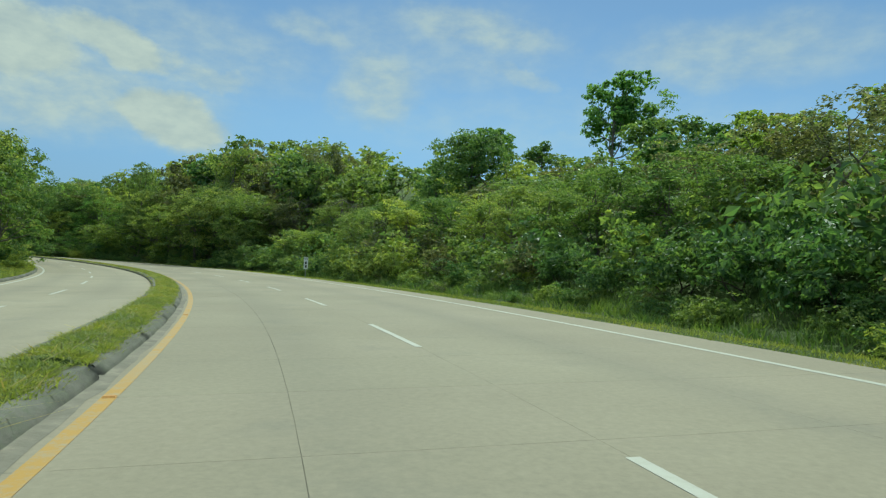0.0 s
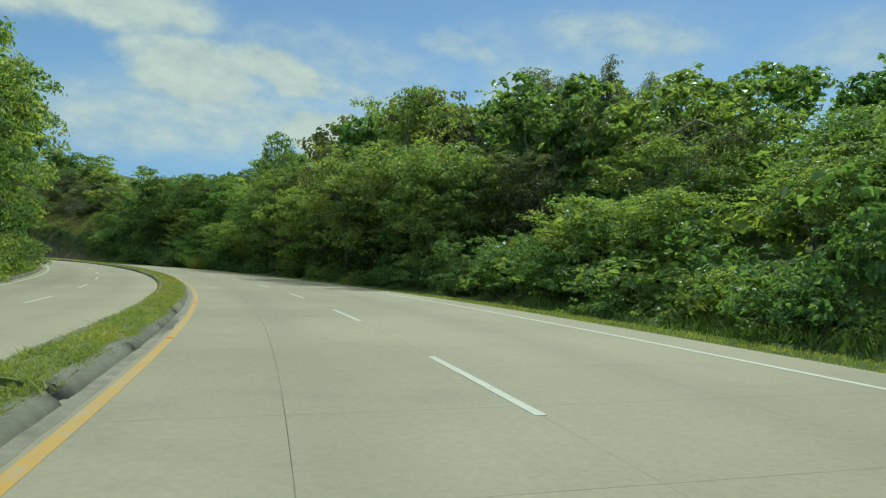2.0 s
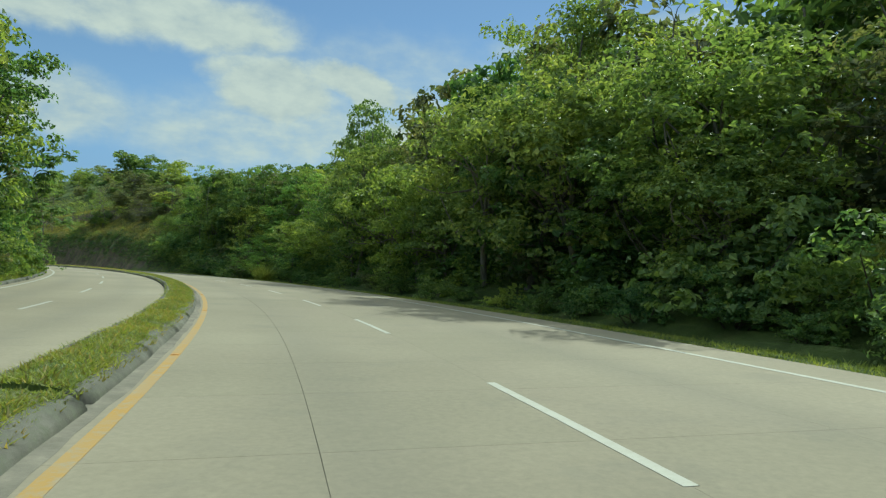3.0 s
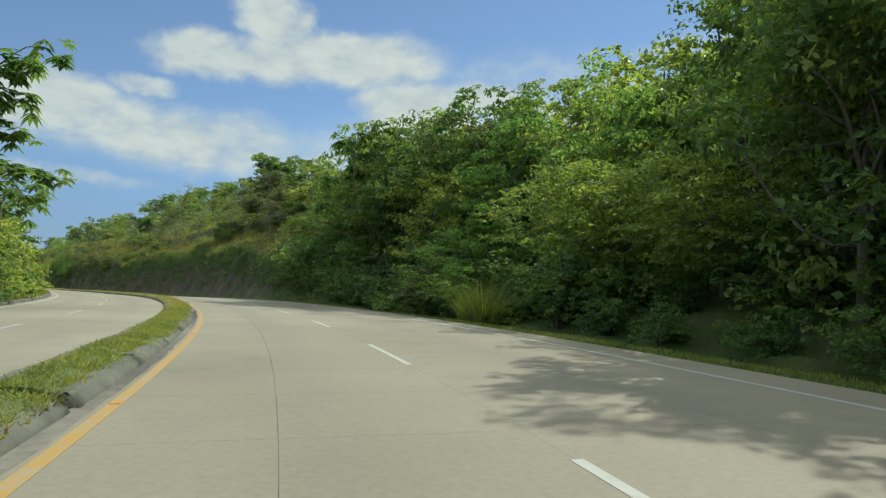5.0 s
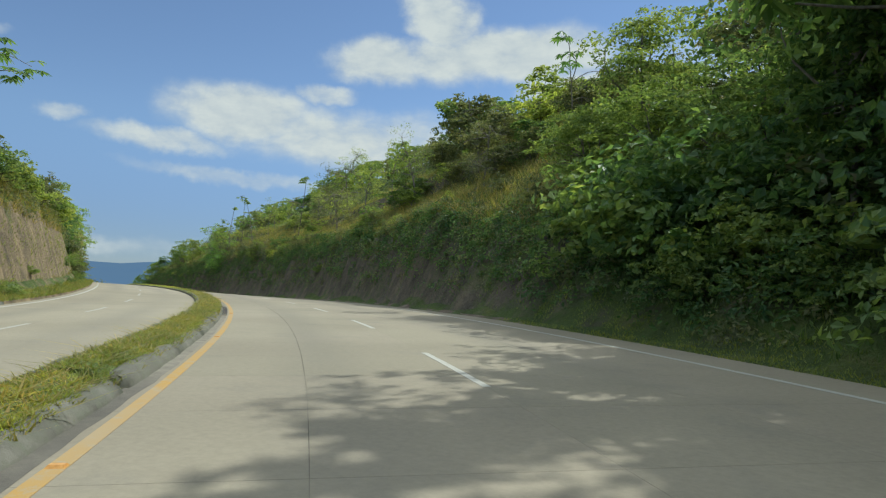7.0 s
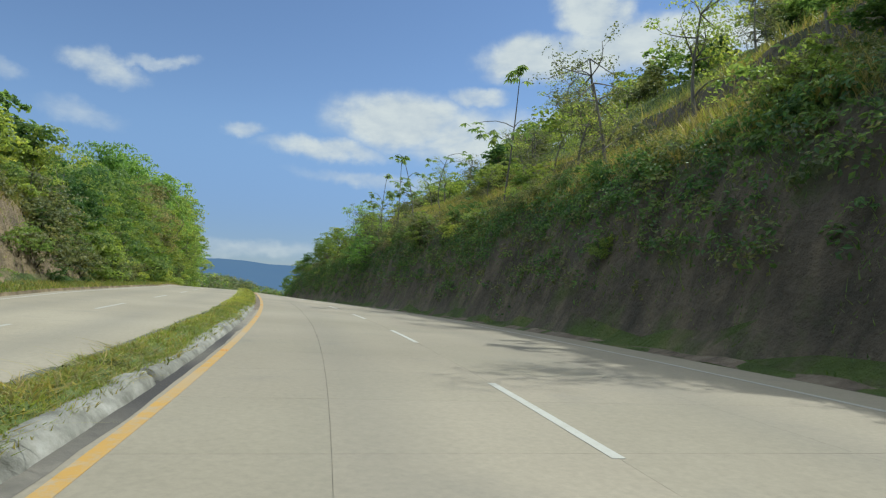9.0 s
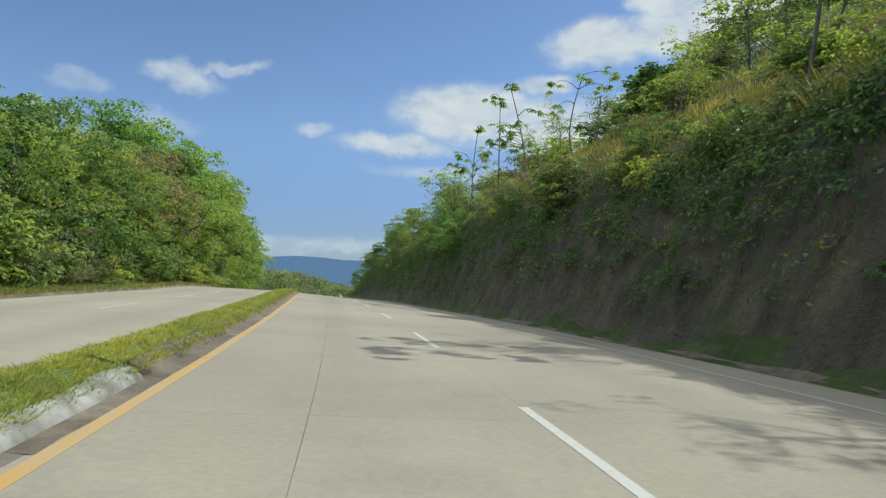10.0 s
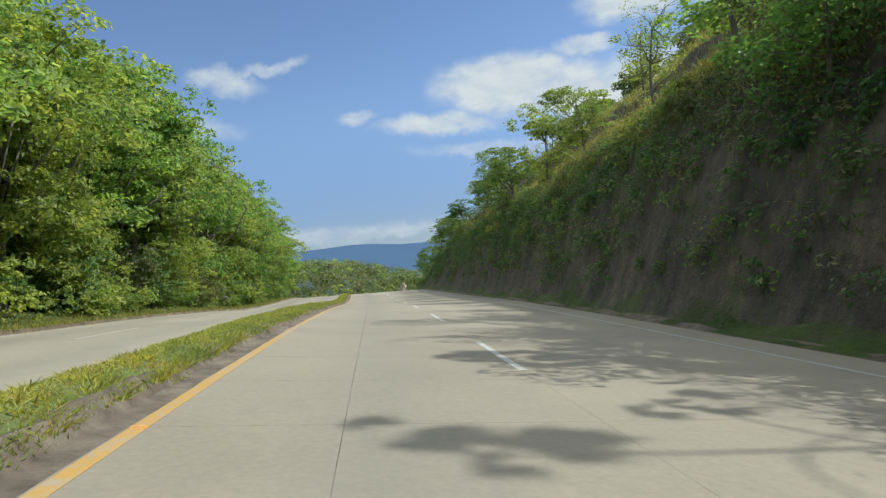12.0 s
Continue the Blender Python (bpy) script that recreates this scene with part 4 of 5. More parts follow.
# ---- vegetation: one of each kind, then copies ----
TREES = {
    "broad": [make_tree(11, 10.0, 3.4, 0.06, 34, 235, 0.26, M["leaf"], "dense broad-leaved tree with leaves down to the ground"),
              make_tree(12, 10.0, 3.0, 0.10, 30, 235, 0.24, M["leaf"], "rounded green tree leaning over the roadside"),
              make_tree(13, 10.0, 3.5, 0.06, 34, 235, 0.26, M["leaf_dark"], "dark green dense roadside tree"),
              make_tree(14, 10.0, 2.9, 0.08, 30, 235, 0.24, M["leaf_light"], "light green leafy tree at the road's edge", 0.13),
              make_tree(15, 10.0, 3.2, 0.06, 32, 235, 0.24, M["leaf_dry"], "olive-green dusty broad-leaved tree at the road's edge")],
    "over": [make_tree(18, 9.0, 3.2, 0.20, 36, 240, 0.24, M["leaf"], "green tree whose crown hangs over the verge", 0.15),
             make_tree(19, 9.0, 3.1, 0.22, 34, 240, 0.24, M["leaf_light"], "light green tree whose crown hangs over the verge", 0.14),
             make_tree(20, 9.0, 3.4, 0.18, 36, 240, 0.25, M["leaf_dark"], "dark green tree whose crown hangs over the verge", 0.16)],
    "big": [make_tree(16, 16.0, 4.4, 0.15, 58, 187, 0.34, M["leaf_light"], "tall lush light green tree arching towards the road", 0.24, 0.8, 0.3, (1.3, 2.2)),
            make_tree(17, 16.0, 4.8, 0.14, 58, 187, 0.36, M["leaf_fresh"], "tall lush bright green tree in full leaf", 0.24, 0.8, 0.3, (1.3, 2.2)),
            make_tree(27, 13.0, 4.4, 0.12, 56, 190, 0.27, M["leaf_straw"], "tall dusty tree with half-dry olive and straw leaves", 0.22, 0.8, 0.35, (1.1, 1.9))],
    "far": [make_tree(21, 9.0, 3.0, 0.06, 24, 104, 0.50, M["leaf"], "green tree on the hillside", lumpy=0.45),
            make_tree(22, 9.0, 3.3, 0.06, 24, 104, 0.52, M["leaf_dark"], "dark green tree on the hillside", lumpy=0.45),
            make_tree(23, 9.0, 2.8, 0.06, 23, 104, 0.47, M["leaf_light"], "yellow-green tree on the hillside", lumpy=0.45),
            make_tree(24, 9.0, 2.8, 0.08, 22, 104, 0.44, M["leaf_dry"], "olive dry-looking tree on the hillside", lumpy=0.5)],
    "tall": [make_tree(31, 14.0, 3.9, 0.36, 52, 150, 0.44, M["leaf_fresh"], "tall tree standing clear above the wooded hill", 0.24, 0.75, 0.15, (1.0, 1.6))],
    "round": [make_tree(35, 11.0, 4.5, 0.03, 74, 190, 0.30, M["leaf_dark"], "large round dense dark green tree at the wood's edge", 0.24, 0.85, 0.10, (1.2, 1.9))],
    "airy": [make_tree(33, 11.0, 2.9, 0.12, 40, 115, 0.25, M["leaf_fresh"], "airy light green tree with loose sunlit leaves", 0.12, 0.7, 0.4, (0.7, 1.25)),
             make_tree(34, 11.0, 3.1, 0.16, 38, 115, 0.26, M["leaf"], "open-crowned green tree with loose leaves", 0.13, 0.7, 0.45, (0.7, 1.25))],
    "thin": [make_thin_tree(41, 7.0, 2.4, M["leaf_dry"], "sparse thin-leaved tree on the bank"),
             make_thin_tree(42, 7.0, 2.0, M["leaf_light"], "slim feathery tree on the bank"),
             make_thin_tree(43, 7.0, 2.7, M["leaf_fresh"], "airy bright green tree at the rim of the cut", 100, 24, 0.22)],
    "feathery": [make_thin_tree(44, 14.0, 3.6, M["leaf_dry"], "tall feathery olive tree with twigs showing", 230, 34, 0.2)],
    "trumpet": [make_trumpet_tree(51, 6.5, "slender tree with umbrella leaves on the bank"),
                make_trumpet_tree(52, 7.5, "tall slender tree with lobed leaves on the bank", 1.2),
                make_trumpet_tree(53, 5.5, "small slender tree with lobed leaves"),
                make_trumpet_tree(54, 9.0, "large-leaved tree with drooping umbrellas of lobed leaves", 1.15, (11, 13), (10, 14), 1.3, M["leaf"])],
    "shrub": [make_shrub(61, 2.6, 1.8, 18, 120, 0.215, M["leaf"], "leafy green shrub at the road's edge"),
              make_shrub(62, 2.6, 2.0, 19, 120, 0.225, M["leaf_light"], "light green shrub at the road's edge"),
              make_shrub(63, 2.6, 1.7, 18, 120, 0.21, M["leaf_dark"], "dark green shrub in the shade"),
              make_shrub(64, 2.6, 1.7, 17, 115, 0.19, M["leaf_dry"], "olive half-dry shrub on the bank")],
}
used = set()


def plant(kind, i, s, d, height, g, wide=1.0, sink=0.1, tilt=4.0):
    """Stand a copy of a kind at a road place, scaled to a height."""
    if 66.5 < s < 76 and 10.2 < d < 13.6:      # the meadow stays open
        return None
    src = TREES[kind][i % len(TREES[kind])]
    base = {"broad": 10.0, "over": 9.0, "big": 16.0, "far": 9.0, "tall": 14.0, "airy": 11.0, "round": 11.0, "feathery": 14.0, "thin": 7.0, "trumpet": (6.5, 7.5, 5.5, 9.0)[i % 4], "shrub": 2.9}[kind]
    k = height / base
    w = k ** 0.7 * wide if kind != "shrub" else k ** 0.85 * wide
    x, y, z = on_ground(s, d, sink)
    m = pose(x, y, z, g.normal() * tilt, g.normal() * tilt, g.uniform(0, 360)) @ Matrix.Diagonal((w, w, k, 1))
    key = (kind, i % len(TREES[kind]))
    if key in used:
        return copy_thing(src, m @ Matrix.Diagonal((1 / src.scale[0], 1 / src.scale[1], 1 / src.scale[2], 1)))
    used.add(key)
    src.matrix_basis = m
    return src


gp = np.random.default_rng(5)
U = gp.uniform
FAR_ROWS = {}


def reseed(n):
    """A fresh start for each stretch of planting, so that one does not shift the next."""
    gp.bit_generator.state = np.random.default_rng(n).bit_generator.state


def plant_far(i, s, d, height, g, wide=1.0):
    """A tree of the distant rows: only its place is kept, the rows are joined later."""
    k = height / 9.0
    w = k ** 0.7 * wide
    x, y, z = on_ground(s, d, 0.1)
    FAR_ROWS.setdefault(i % 4, []).append((np.array(pose(x, y, z, 0, 0, g.uniform(0, 360)) @ Matrix.Diagonal((w, w, k, 1))), False))


LOW_ROWS = {}


def plant_low(kind, i, s, d, height, g, wide=1.0, sink=0.1, tilt=4.0):
    """A shrub of the undergrowth behind the front row: only its place is kept, joined later."""
    if 66.5 < s < 76 and 10.6 < d < 13.6:
        return
    k = height / 2.9
    w = k ** 0.85 * wide
    x, y, z = on_ground(s, d, sink)
    close = 4 < s < 40 and d < 11 or s > 120 and d < 11
    LOW_ROWS.setdefault(i % 4, []).append((np.array(pose(x, y, z, g.normal() * tilt, g.normal() * tilt, g.uniform(0, 360)) @ Matrix.Diagonal((w, w, k, 1))), close))


def mesh_arrays(me):
    v = np.empty(len(me.vertices) * 3, np.float32)
    me.vertices.foreach_get("co", v)
    q = np.empty(len(me.loops), np.int32)
    me.loops.foreach_get("vertex_index", q)
    return v.reshape(-1, 3), q.reshape(-1, 4)


def pick(weights):
    return int(gp.choice(len(weights), p=np.array(weights) / sum(weights)))


def room(s, d):
    """From the ground up to the wood's outline."""
    if d < 13.5:      # the front row: low, but for the few that overhang the road
        share = float(np.interp(s, [48, 58, 82, 86, 95, 99, 106, 109, 116, 119, 139, 144, 150, 154], [0.9, 0.5, 0.5, 0.92, 0.92, 0.5, 0.55, 0.8, 0.78, 0.5, 0.5, 0.92, 0.97, 0.75]))
    else:
        share = float(np.interp(s, [48, 58, 105, 110, 117, 121, 137, 142, 150], [0.95, 0.72, 0.72, 0.9, 0.9, 0.75, 0.75, 0.9, 0.95])) if d < 17 else 1.0
    return float(wood_top(s, d) * share - ground_height(s, d))


# right: shrubs along the edge
reseed(101)
s = -6.0
while s < 170:
    edge = float(np.interp(s, [-10, 20, 40, 60, 75, 110, 165], [10.4, 10.0, 9.2, 8.5, 8.3, 8.2, 8.1]))
    hgt = float(np.interp(s, [-10, 50, 62, 72, 165], [2.0, 2.3, 1.9, 1.3, 1.4])) * U(0.7, 1.2)
    plant("shrub", pick([4, 1, 4, 0.6] if s < 60 else [3, 0.3, 6, 0.6]), s, edge + U(-0.3, 0.6), hgt, gp)
    plant_low("shrub", pick([4, 1, 4, 0.4] if s < 60 else [3, 0.3, 6, 0.4]), s + U(0, 2), edge + U(1.5, 2.5), hgt * U(1.1, 1.5), gp)
    s += U(2.5, 3.6)
# right: the wood, row behind row up the hill
reseed(102)
for row, step, kind, low, cap in ((11.4, 4.2, "broad", 0.0, 15), (14.5, 5.5, "broad", 0.0, 15), (19, 6.0, "far", 0.0, 14), (26, 7.5, "far", 0.0, 14), (35, 9.0, "far", 0.0, 14), (46, 11.0, "far", 0.0, 14), (58, 13.0, "far", 0.0, 14)):
    s = -3.0 + row * 0.55
    while s < 172:
        d = row + U(-0.07, 0.07) * row + (float(np.interp(s, [0, 50, 80], [2.4, 1.2, 0])) if row < 16 else 0)
        hgt = min(cap, room(s, min(d, 56)) * U(0.92, 1.1) * float(np.interp(s, [50, 75], [0.92, 1.06])) * (0.72 if 50 < s < 92 and d > 40 else 0.8 if 57 < s < 66 and 16 < d < 22 else 1))
        open_wood = 125 < s < 139 and row < 20      # looser trees that let the sun through
        if open_wood:
            hgt *= {11.4: 1.0, 14.5: 0.62, 19: 0.72}[row]
        if hgt > 2.2:
            if open_wood and row < 15:
                plant("airy", pick([4, 4, 2]) % 2, s, d - (0.9 if row < 12 else 0), hgt, gp, 1.1)
            elif row < 12 and s > 58:
                plant("over", pick([4, 4, 2]), s, d - 0.9, hgt, gp, 1.15)
            elif row > 30:
                plant_far(pick([4, 3, 3, 1.0]), s, d, hgt, gp, 1.15)
            else:
                plant(kind, pick([3, 3, 3.5, 1.6, 2] if kind == "broad" else [3, 2, 3, 2.5]), s, d, hgt, gp, 1.1)
        s += step * U(0.8, 1.2)
for k in range(90):
    s = U(-4, 62)
    plant_low("shrub", pick([3, 1.5, 3, 1]), s, U(7.5, 10.2), U(0.45, 1.0), gp, 1.0, 0.1, 8)
for s, d, hgt, i in ((63.5, 9.2, 2.4, 0), (66, 9.6, 2.0, 2), (68.3, 9.3, 2.6, 0), (70.6, 9.7, 2.1, 2), (72.8, 9.2, 2.5, 2), (75, 9.6, 2.2, 0), (77.5, 9.3, 3.0, 2), (64.5, 11.2, 3.4, 0), (78.4, 11.6, 3.6, 0)):
    plant("shrub", i, s, d, hgt, gp, 1.1)
for k in range(26):
    plant_low("shrub", pick([2, 0.2, 6, 0.5]), U(138, 168), U(7.4, 9.2), U(1.2, 2.4), gp, 1.1)
for k in range(84):
    plant_low("shrub", pick([1.5, 0.2, 6, 0.5]), U(58, 166), U(9.6, 13.5), U(1.4, 2.8), gp, 1.2)
for k in range(110):
    s, d = U(54, 165), U(14, 36)
    plant_low("shrub", pick([3, 2, 3, 2]), s, d, U(2.0, 4.2), gp, 1.2)
for k in range(46):
    s, d = U(8, 56), U(13, 34)
    plant_low("shrub", pick([3, 3, 2, 2]), s, d, U(1.4, 2.6), gp)
# the single tall ones
reseed(103)
plant("airy", 0, 135.5, 7.6, 4.6, gp)
plant("airy", 0, 126.0, 8.6, 4.2, gp)
plant("tall", 0, 76.0, 73.4, 37.4 - float(ground_height(76, 73.4)), gp, 1.02)
plant("far", 1, 82.0, 64.0, 7.0, gp)
plant("round", 0, 52.9, 23.7, 14.0 - float(ground_height(52.9, 23.7)), gp, 1.07)
for kind, i, s, d, top, wide in (("broad", 1, 94.5, 14.8, 17.2, 0.95), ("broad", 3, 98.0, 15.5, 16.6, 0.9), ("broad", 2, 118.5, 13.2, 17.0, 0.72), ("broad", 0, 114.5, 10.2, 12.2, 0.85),
                                 ("over", 0, 80.5, 10.8, 9.4, 1.2), ("over", 1, 101.5, 9.4, 7.4, 1.1), ("airy", 1, 144.0, 12.6, 14.0, 0.9), ("far", 1, 54.5, 50.3, 20.6, 1.2), ("far", 1, 59.0, 66.0, 23.0, 1.3), ("airy", 0, 72.0, 76.4, 33.6, 1.1),
                                 ("broad", 1, 150.5, 11.2, 13.8, 0.8), ("broad", 2, 147.3, 10.8, 12.8, 0.8), ("broad", 0, 153.6, 9.8, 12.6, 0.72), ("broad", 2, 157.0, 9.6, 10.5, 0.7), ("feathery", 0, 86.0, 24.0, 17.6, 1.0), ("feathery", 0, 90.5, 28.0, 19.5, 1.0), ("feathery", 0, 78.0, 22.0, 15.5, 0.9)):
    plant(kind, i, s, d, top - float(ground_height(s, d)), gp, wide)
plant("feathery", 0, 82.5, 27.7, 16.8 - float(ground_height(82.5, 27.7)), gp, 1.0)
plant("tall", 0, 95.0, 70.0, 30.6 - float(ground_height(95, 70)), gp, 1.1)
plant("broad", 1, 124.0, 15.0, 16.2 - float(ground_height(124.5, 15)), gp, 0.85)
for s, d, top, i in ((149, 14, 14.6, 1), (145, 13.6, 13.9, 0), (140.5, 14, 13.8, 1), (136.5, 13.4, 12.6, 0), (132.5, 13.6, 12.0, 1), (128.5, 13.8, 11.4, 0), (154.5, 9.2, 15.0, 0), (157.5, 10.4, 13.8, 1), (151.5, 10.4, 13.8, 1)):
    plant("airy", i, s, d, top - float(ground_height(s, d)), gp, 1.05 if s < 152 else 0.8)
for s, d, top, i in ((222, 16, 18.8, 0), (245, 25.5, 25.5, 1), (219, 13, 13.3, 1), (234, 17, 16.4, 0), (240, 19, 17.2, 1), (228, 14.5, 14.6, 0)):
    plant("thin", i, s, d, max(3.5, top - float(ground_height(s, d))), gp, 1.2)
for s, d, hgt, i in ((248, 20, 3.4, 1), (236, 14.5, 2.6, 0), (252, 22, 3.2, 2), (225, 12.5, 2.2, 2)):
    plant("far", i, s, d, hgt, gp, 1.2)
# low growth that closes the foot of the wood
reseed(114)
plant("airy", 0, 132.8, 7.3, 3.0, gp, 1.1)
for k in range(40):
    plant_low("shrub", pick([1.5, 0, 6, 0.5]), U(136, 167), U(8.2, 11.0), U(2.0, 3.8), gp, 1.15)
# single crowns on the ridge above the cut
reseed(104)
for s, d, top, i in ((228, 35, 30.2, 1), (223, 36, 29.5, 0), (277, 36, 29.5, 0), (199, 19, 20.3, 3), (192, 23, 20.6, 0), (206, 33, 25.0, 2), (213, 33, 25.5, 0), (239.5, 39, 31.5, 3), (250, 36, 32.0, 2), (262, 36, 32.5, 0)):
    if s > 230:
        top = min(top, float(wood_top(s, d)) + 1.0)
    plant("far", i, s, d, max(3.5, top - float(ground_height(s, d))), gp, 1.2)
for k in range(30):
    s, d = U(163, 207), U(11.5, 24)
    plant("far", pick([1, 0.4, 3, 5]), s, d, U(1.8, 3.2), gp, 1.2)
for k in range(9):
    s, d = U(206, 262), U(12, 24)
    plant("thin", k % 2, s, d, U(3.2, 5.5), gp)

# right: the cut: shrubs on its face and rim, trees above
reseed(105)
for k in range(26):
    plant("shrub", pick([3, 2, 3, 3]), U(168, 345), U(7.2, 9.4), U(0.5, 1.2), gp, 0.9, 0.25, 14)
for k in range(44):
    s, d = U(166, 345), U(9.4, 16)
    plant_low("shrub", pick([1, 2, 0.5, 6]), s, d, min(U(0.8, 2.3), max(0.6, room(s, d) * 0.8)), gp, 1.0, 0.2)
for k in range(66):
    s, d = U(164, 350), U(8.6, 10.6)
    (plant if k < 30 else plant_low)("shrub", pick([1.2, 1.2, 0.4, 8]), s, d, U(0.6, 1.7), gp, 1.0, 0.3, 10)
reseed(112)
for k in range(12):
    plant("shrub", pick([2, 3, 0.3, 3]), U(222, 246), U(8.0, 9.1), U(1.1, 2.2), gp, 1.0, 0.3, 10)
reseed(113)
for k in range(52):
    s, d = U(170, 345), U(16, 30)
    hgt = min(U(3.0, 6.5), room(s, d)) * (0.5 if 204 < s < 262 else 0.75)
    if hgt > 1.6:
        plant("far", pick([1, 0.5, 3, 5]), s, d, hgt, gp, 1.15)
for k in range(40):
    s, d = U(168, 345), U(30, 50)
    hgt = min(U(5.0, 8.0), room(s, d))
    if hgt > 1.6:
        plant_far(pick([4, 3, 3, 2]), s, d, hgt, gp, 1.2)
for k in range(34):
    s, d = U(208, 320), U(24, 40)
    plant_far(pick([2, 1, 3, 4]), s, d, U(2.4, 4.4), gp, 1.2)
reseed(107)
for s, d, top, i in ((221.5, 9.3, 14.2, 1), (246.5, 10.4, 14.9, 0), (255.0, 11.0, 16.8, 1), (260.5, 10.5, 15.8, 0), (242.0, 12.0, 14.5, 2), (203, 13.5, 15.5, 0), (177, 13.0, 14.0, 2), (152.4, 8.6, 12.8, 3)):
    plant("trumpet", i, s, d, top - float(ground_height(s, d)), gp, 1.0, 0.1, 3)
for s, d, hgt, i in ((263, 8.9, 6.2, 0), (254.6, 7.5, 4.6, 2), (258.6, 7.7, 4.6, 2), (262.6, 8.0, 4.6, 2), (261.5, 8.6, 5.2, 1), (252, 12, 3.4, 0), (257.5, 9.4, 4.4, 0), (214, 11.5, 6.0, 0), (209, 13.0, 6.5, 1), (197.3, 12.6, 6.6, 1), (232, 12.5, 2.6, 1), (186, 13.0, 5.5, 0), (270, 11.5, 4.5, 0), (280, 12, 4.5, 1), (264.5, 9.8, 4.6, 2), (268.5, 10.0, 5.4, 2), (274, 10.0, 4.6, 1), (72, 13.5, 8.5, 1), (77, 14.5, 9.0, 0), (65, 15, 7.5, 0), (84, 14, 10, 1)):
    plant("thin", i, s, d, hgt, gp, 1.0 if i != 2 else 1.15 if d < 8.5 else 1.4)
for s, d, top, i in ((283, 10.0, 11.5, 1), (289, 9.6, 12.0, 3), (297, 9.5, 11.2, 0), (304, 9.4, 11.0, 2), (310, 11.6, 13.4, 3), (316, 11.2, 11.4, 1), (322, 9.4, 10.2, 2), (328, 8.9, 9.2, 0), (335, 9.6, 9.2, 2), (343, 9.6, 7.6, 1), (352, 10, 7, 0), (362, 10.5, 6.5, 2)):
    plant("broad", i, s, d, top - float(ground_height(s, d)), gp, 0.8 if 308 < s < 314 else 1.0)


# left: woods along the far carriageway
def left_top(s):
    return float(np.interp(s, [50, 75, 95, 112, 118, 165, 180, 195, 225, 240, 249, 256, 262, 268, 285, 295, 312, 340, 400], [10.2, 13.2, 14.2, 13.8, 6, 5.5, 7.5, 9.0, 9.2, 9.8, 9.4, 10.6, 13.2, 14.4, 15.2, 15.2, 15.0, 13, 11]))


def hollow(s):
    """Dark gaps under the crowns, with nothing growing before them."""
    return any(a < s < b for a, b in ((243, 249), (261, 269), (273, 277), (285, 290)))


reseed(106)
for s0, s1, d0, more, step in ((62, 113, -15.4, 0.0, 4.6), (64, 112, -20.0, 0.5, 8.0), (227, 330, -15.6, -0.6, 3.6), (228, 330, -20.0, 1.0, 5.5), (330, 420, -15.6, 0.0, 6.0)):
    s = s0
    while s < s1:
        d = d0 + U(-0.7, 0.7)
        hgt = min(20, left_top(s) + more + U(-1.6, 0.3) - float(ground_height(s, d)))
        if s < 63:
            hgt *= 0.8
        if 84 < s < 113:
            d -= 1.1 if s < 98 else 0.5
        big = s > 258 and hgt > 9
        if big:
            plant("big", 2 if s < 266 else pick([3, 2.5]), s, d - 0.6, hgt, gp, 1.0)
        else:
            plant("broad", pick([4, 4, 2.5, 1.5] if s < 200 else [3, 3, 0.6, 5, 2]), s, d, hgt, gp, 1.0)
        s += step * U(0.75, 1.25) * (1.25 if big else 1)
for i, s, d, top, wide in ((1, 266.0, -18.4, 15.2, 0.85), (2, 260.5, -16.6, 12.8, 0.85), (2, 255.5, -16.8, 11.2, 0.8), (0, 248.0, -17.4, 10.4, 0.8)):
    plant("big", i, s, d, top - float(ground_height(s, d)), gp, wide)
s = 240.0
while s < 294:
    plant("shrub", 2, s, -17.3 + U(-0.5, 0.5), U(2.8, 4.0), gp, 1.3)
    s += U(2.6, 3.4)
s = 217.0
while s < 246:
    plant("shrub", pick([1, 3, 0, 4]), s, -13.5 + U(-0.4, 0.3), U(1.1, 2.4), gp, 1.15, 0.2)
    s += U(1.7, 2.5)
plant("over", 1, 267.6, -15.6, 8.6, gp, 1.0)
plant("broad", 2, 264.6, -17.0, 7.0, gp, 1.0)
s = 254.0
while s < 300:
    if not hollow(s):
        plant("over", 1 if U(0, 1) < 0.9 else 0, s, -14.9 + U(-0.4, 0.4), U(5.0, 8.0), gp, 1.0)
    s += U(3.6, 5.4)
for s0, s1, d0, low, high, step in ((60, 168, -13.3, 1.4, 2.8, 3.6), (222, 350, -14.0, 1.0, 2.4, 2.8), (224, 330, -14.6, 2.4, 4.2, 4.0), (112, 170, -15.2, 2.5, 4.5, 3.2), (168, 226, -15.4, 1.4, 2.6, 2.4), (172, 226, -13.0, 0.5, 1.0, 7.0)):
    s = s0
    while s < s1:
        hgt = U(low, high)
        if not (hollow(s) and hgt > 1.5):
            plant("shrub", pick([4, 4, 2, 2] if s < 226 else [3, 6, 0.6, 2]), s, d0 + U(-0.5, 0.5), hgt, gp, 1.0, 0.2)
        s += step * U(0.7, 1.3)
for s0, s1, d0, step in ((114, 228, -17.6, 4.5),):
    s = s0
    while s < s1:
        d = d0 + U(-1, 1)
        plant("far", pick([4, 2, 4, 2]), s, d, max(2.0, left_top(s) - float(ground_height(s, d)) + U(-0.8, 0.6)), gp, 1.1)
        s += step * U(0.75, 1.25)
for s, d, top, i in ((190.5, -16.6, 17.2, 1), (184, -17.0, 14.5, 0), (137.6, -12.0, 10.3, 3), (135.6, -12.6, 9.6, 3)):
    plant("trumpet", i, s, d, top - float(ground_height(s, d)), gp, 1.0 if i == 3 else 1.2, 0.1, 3)
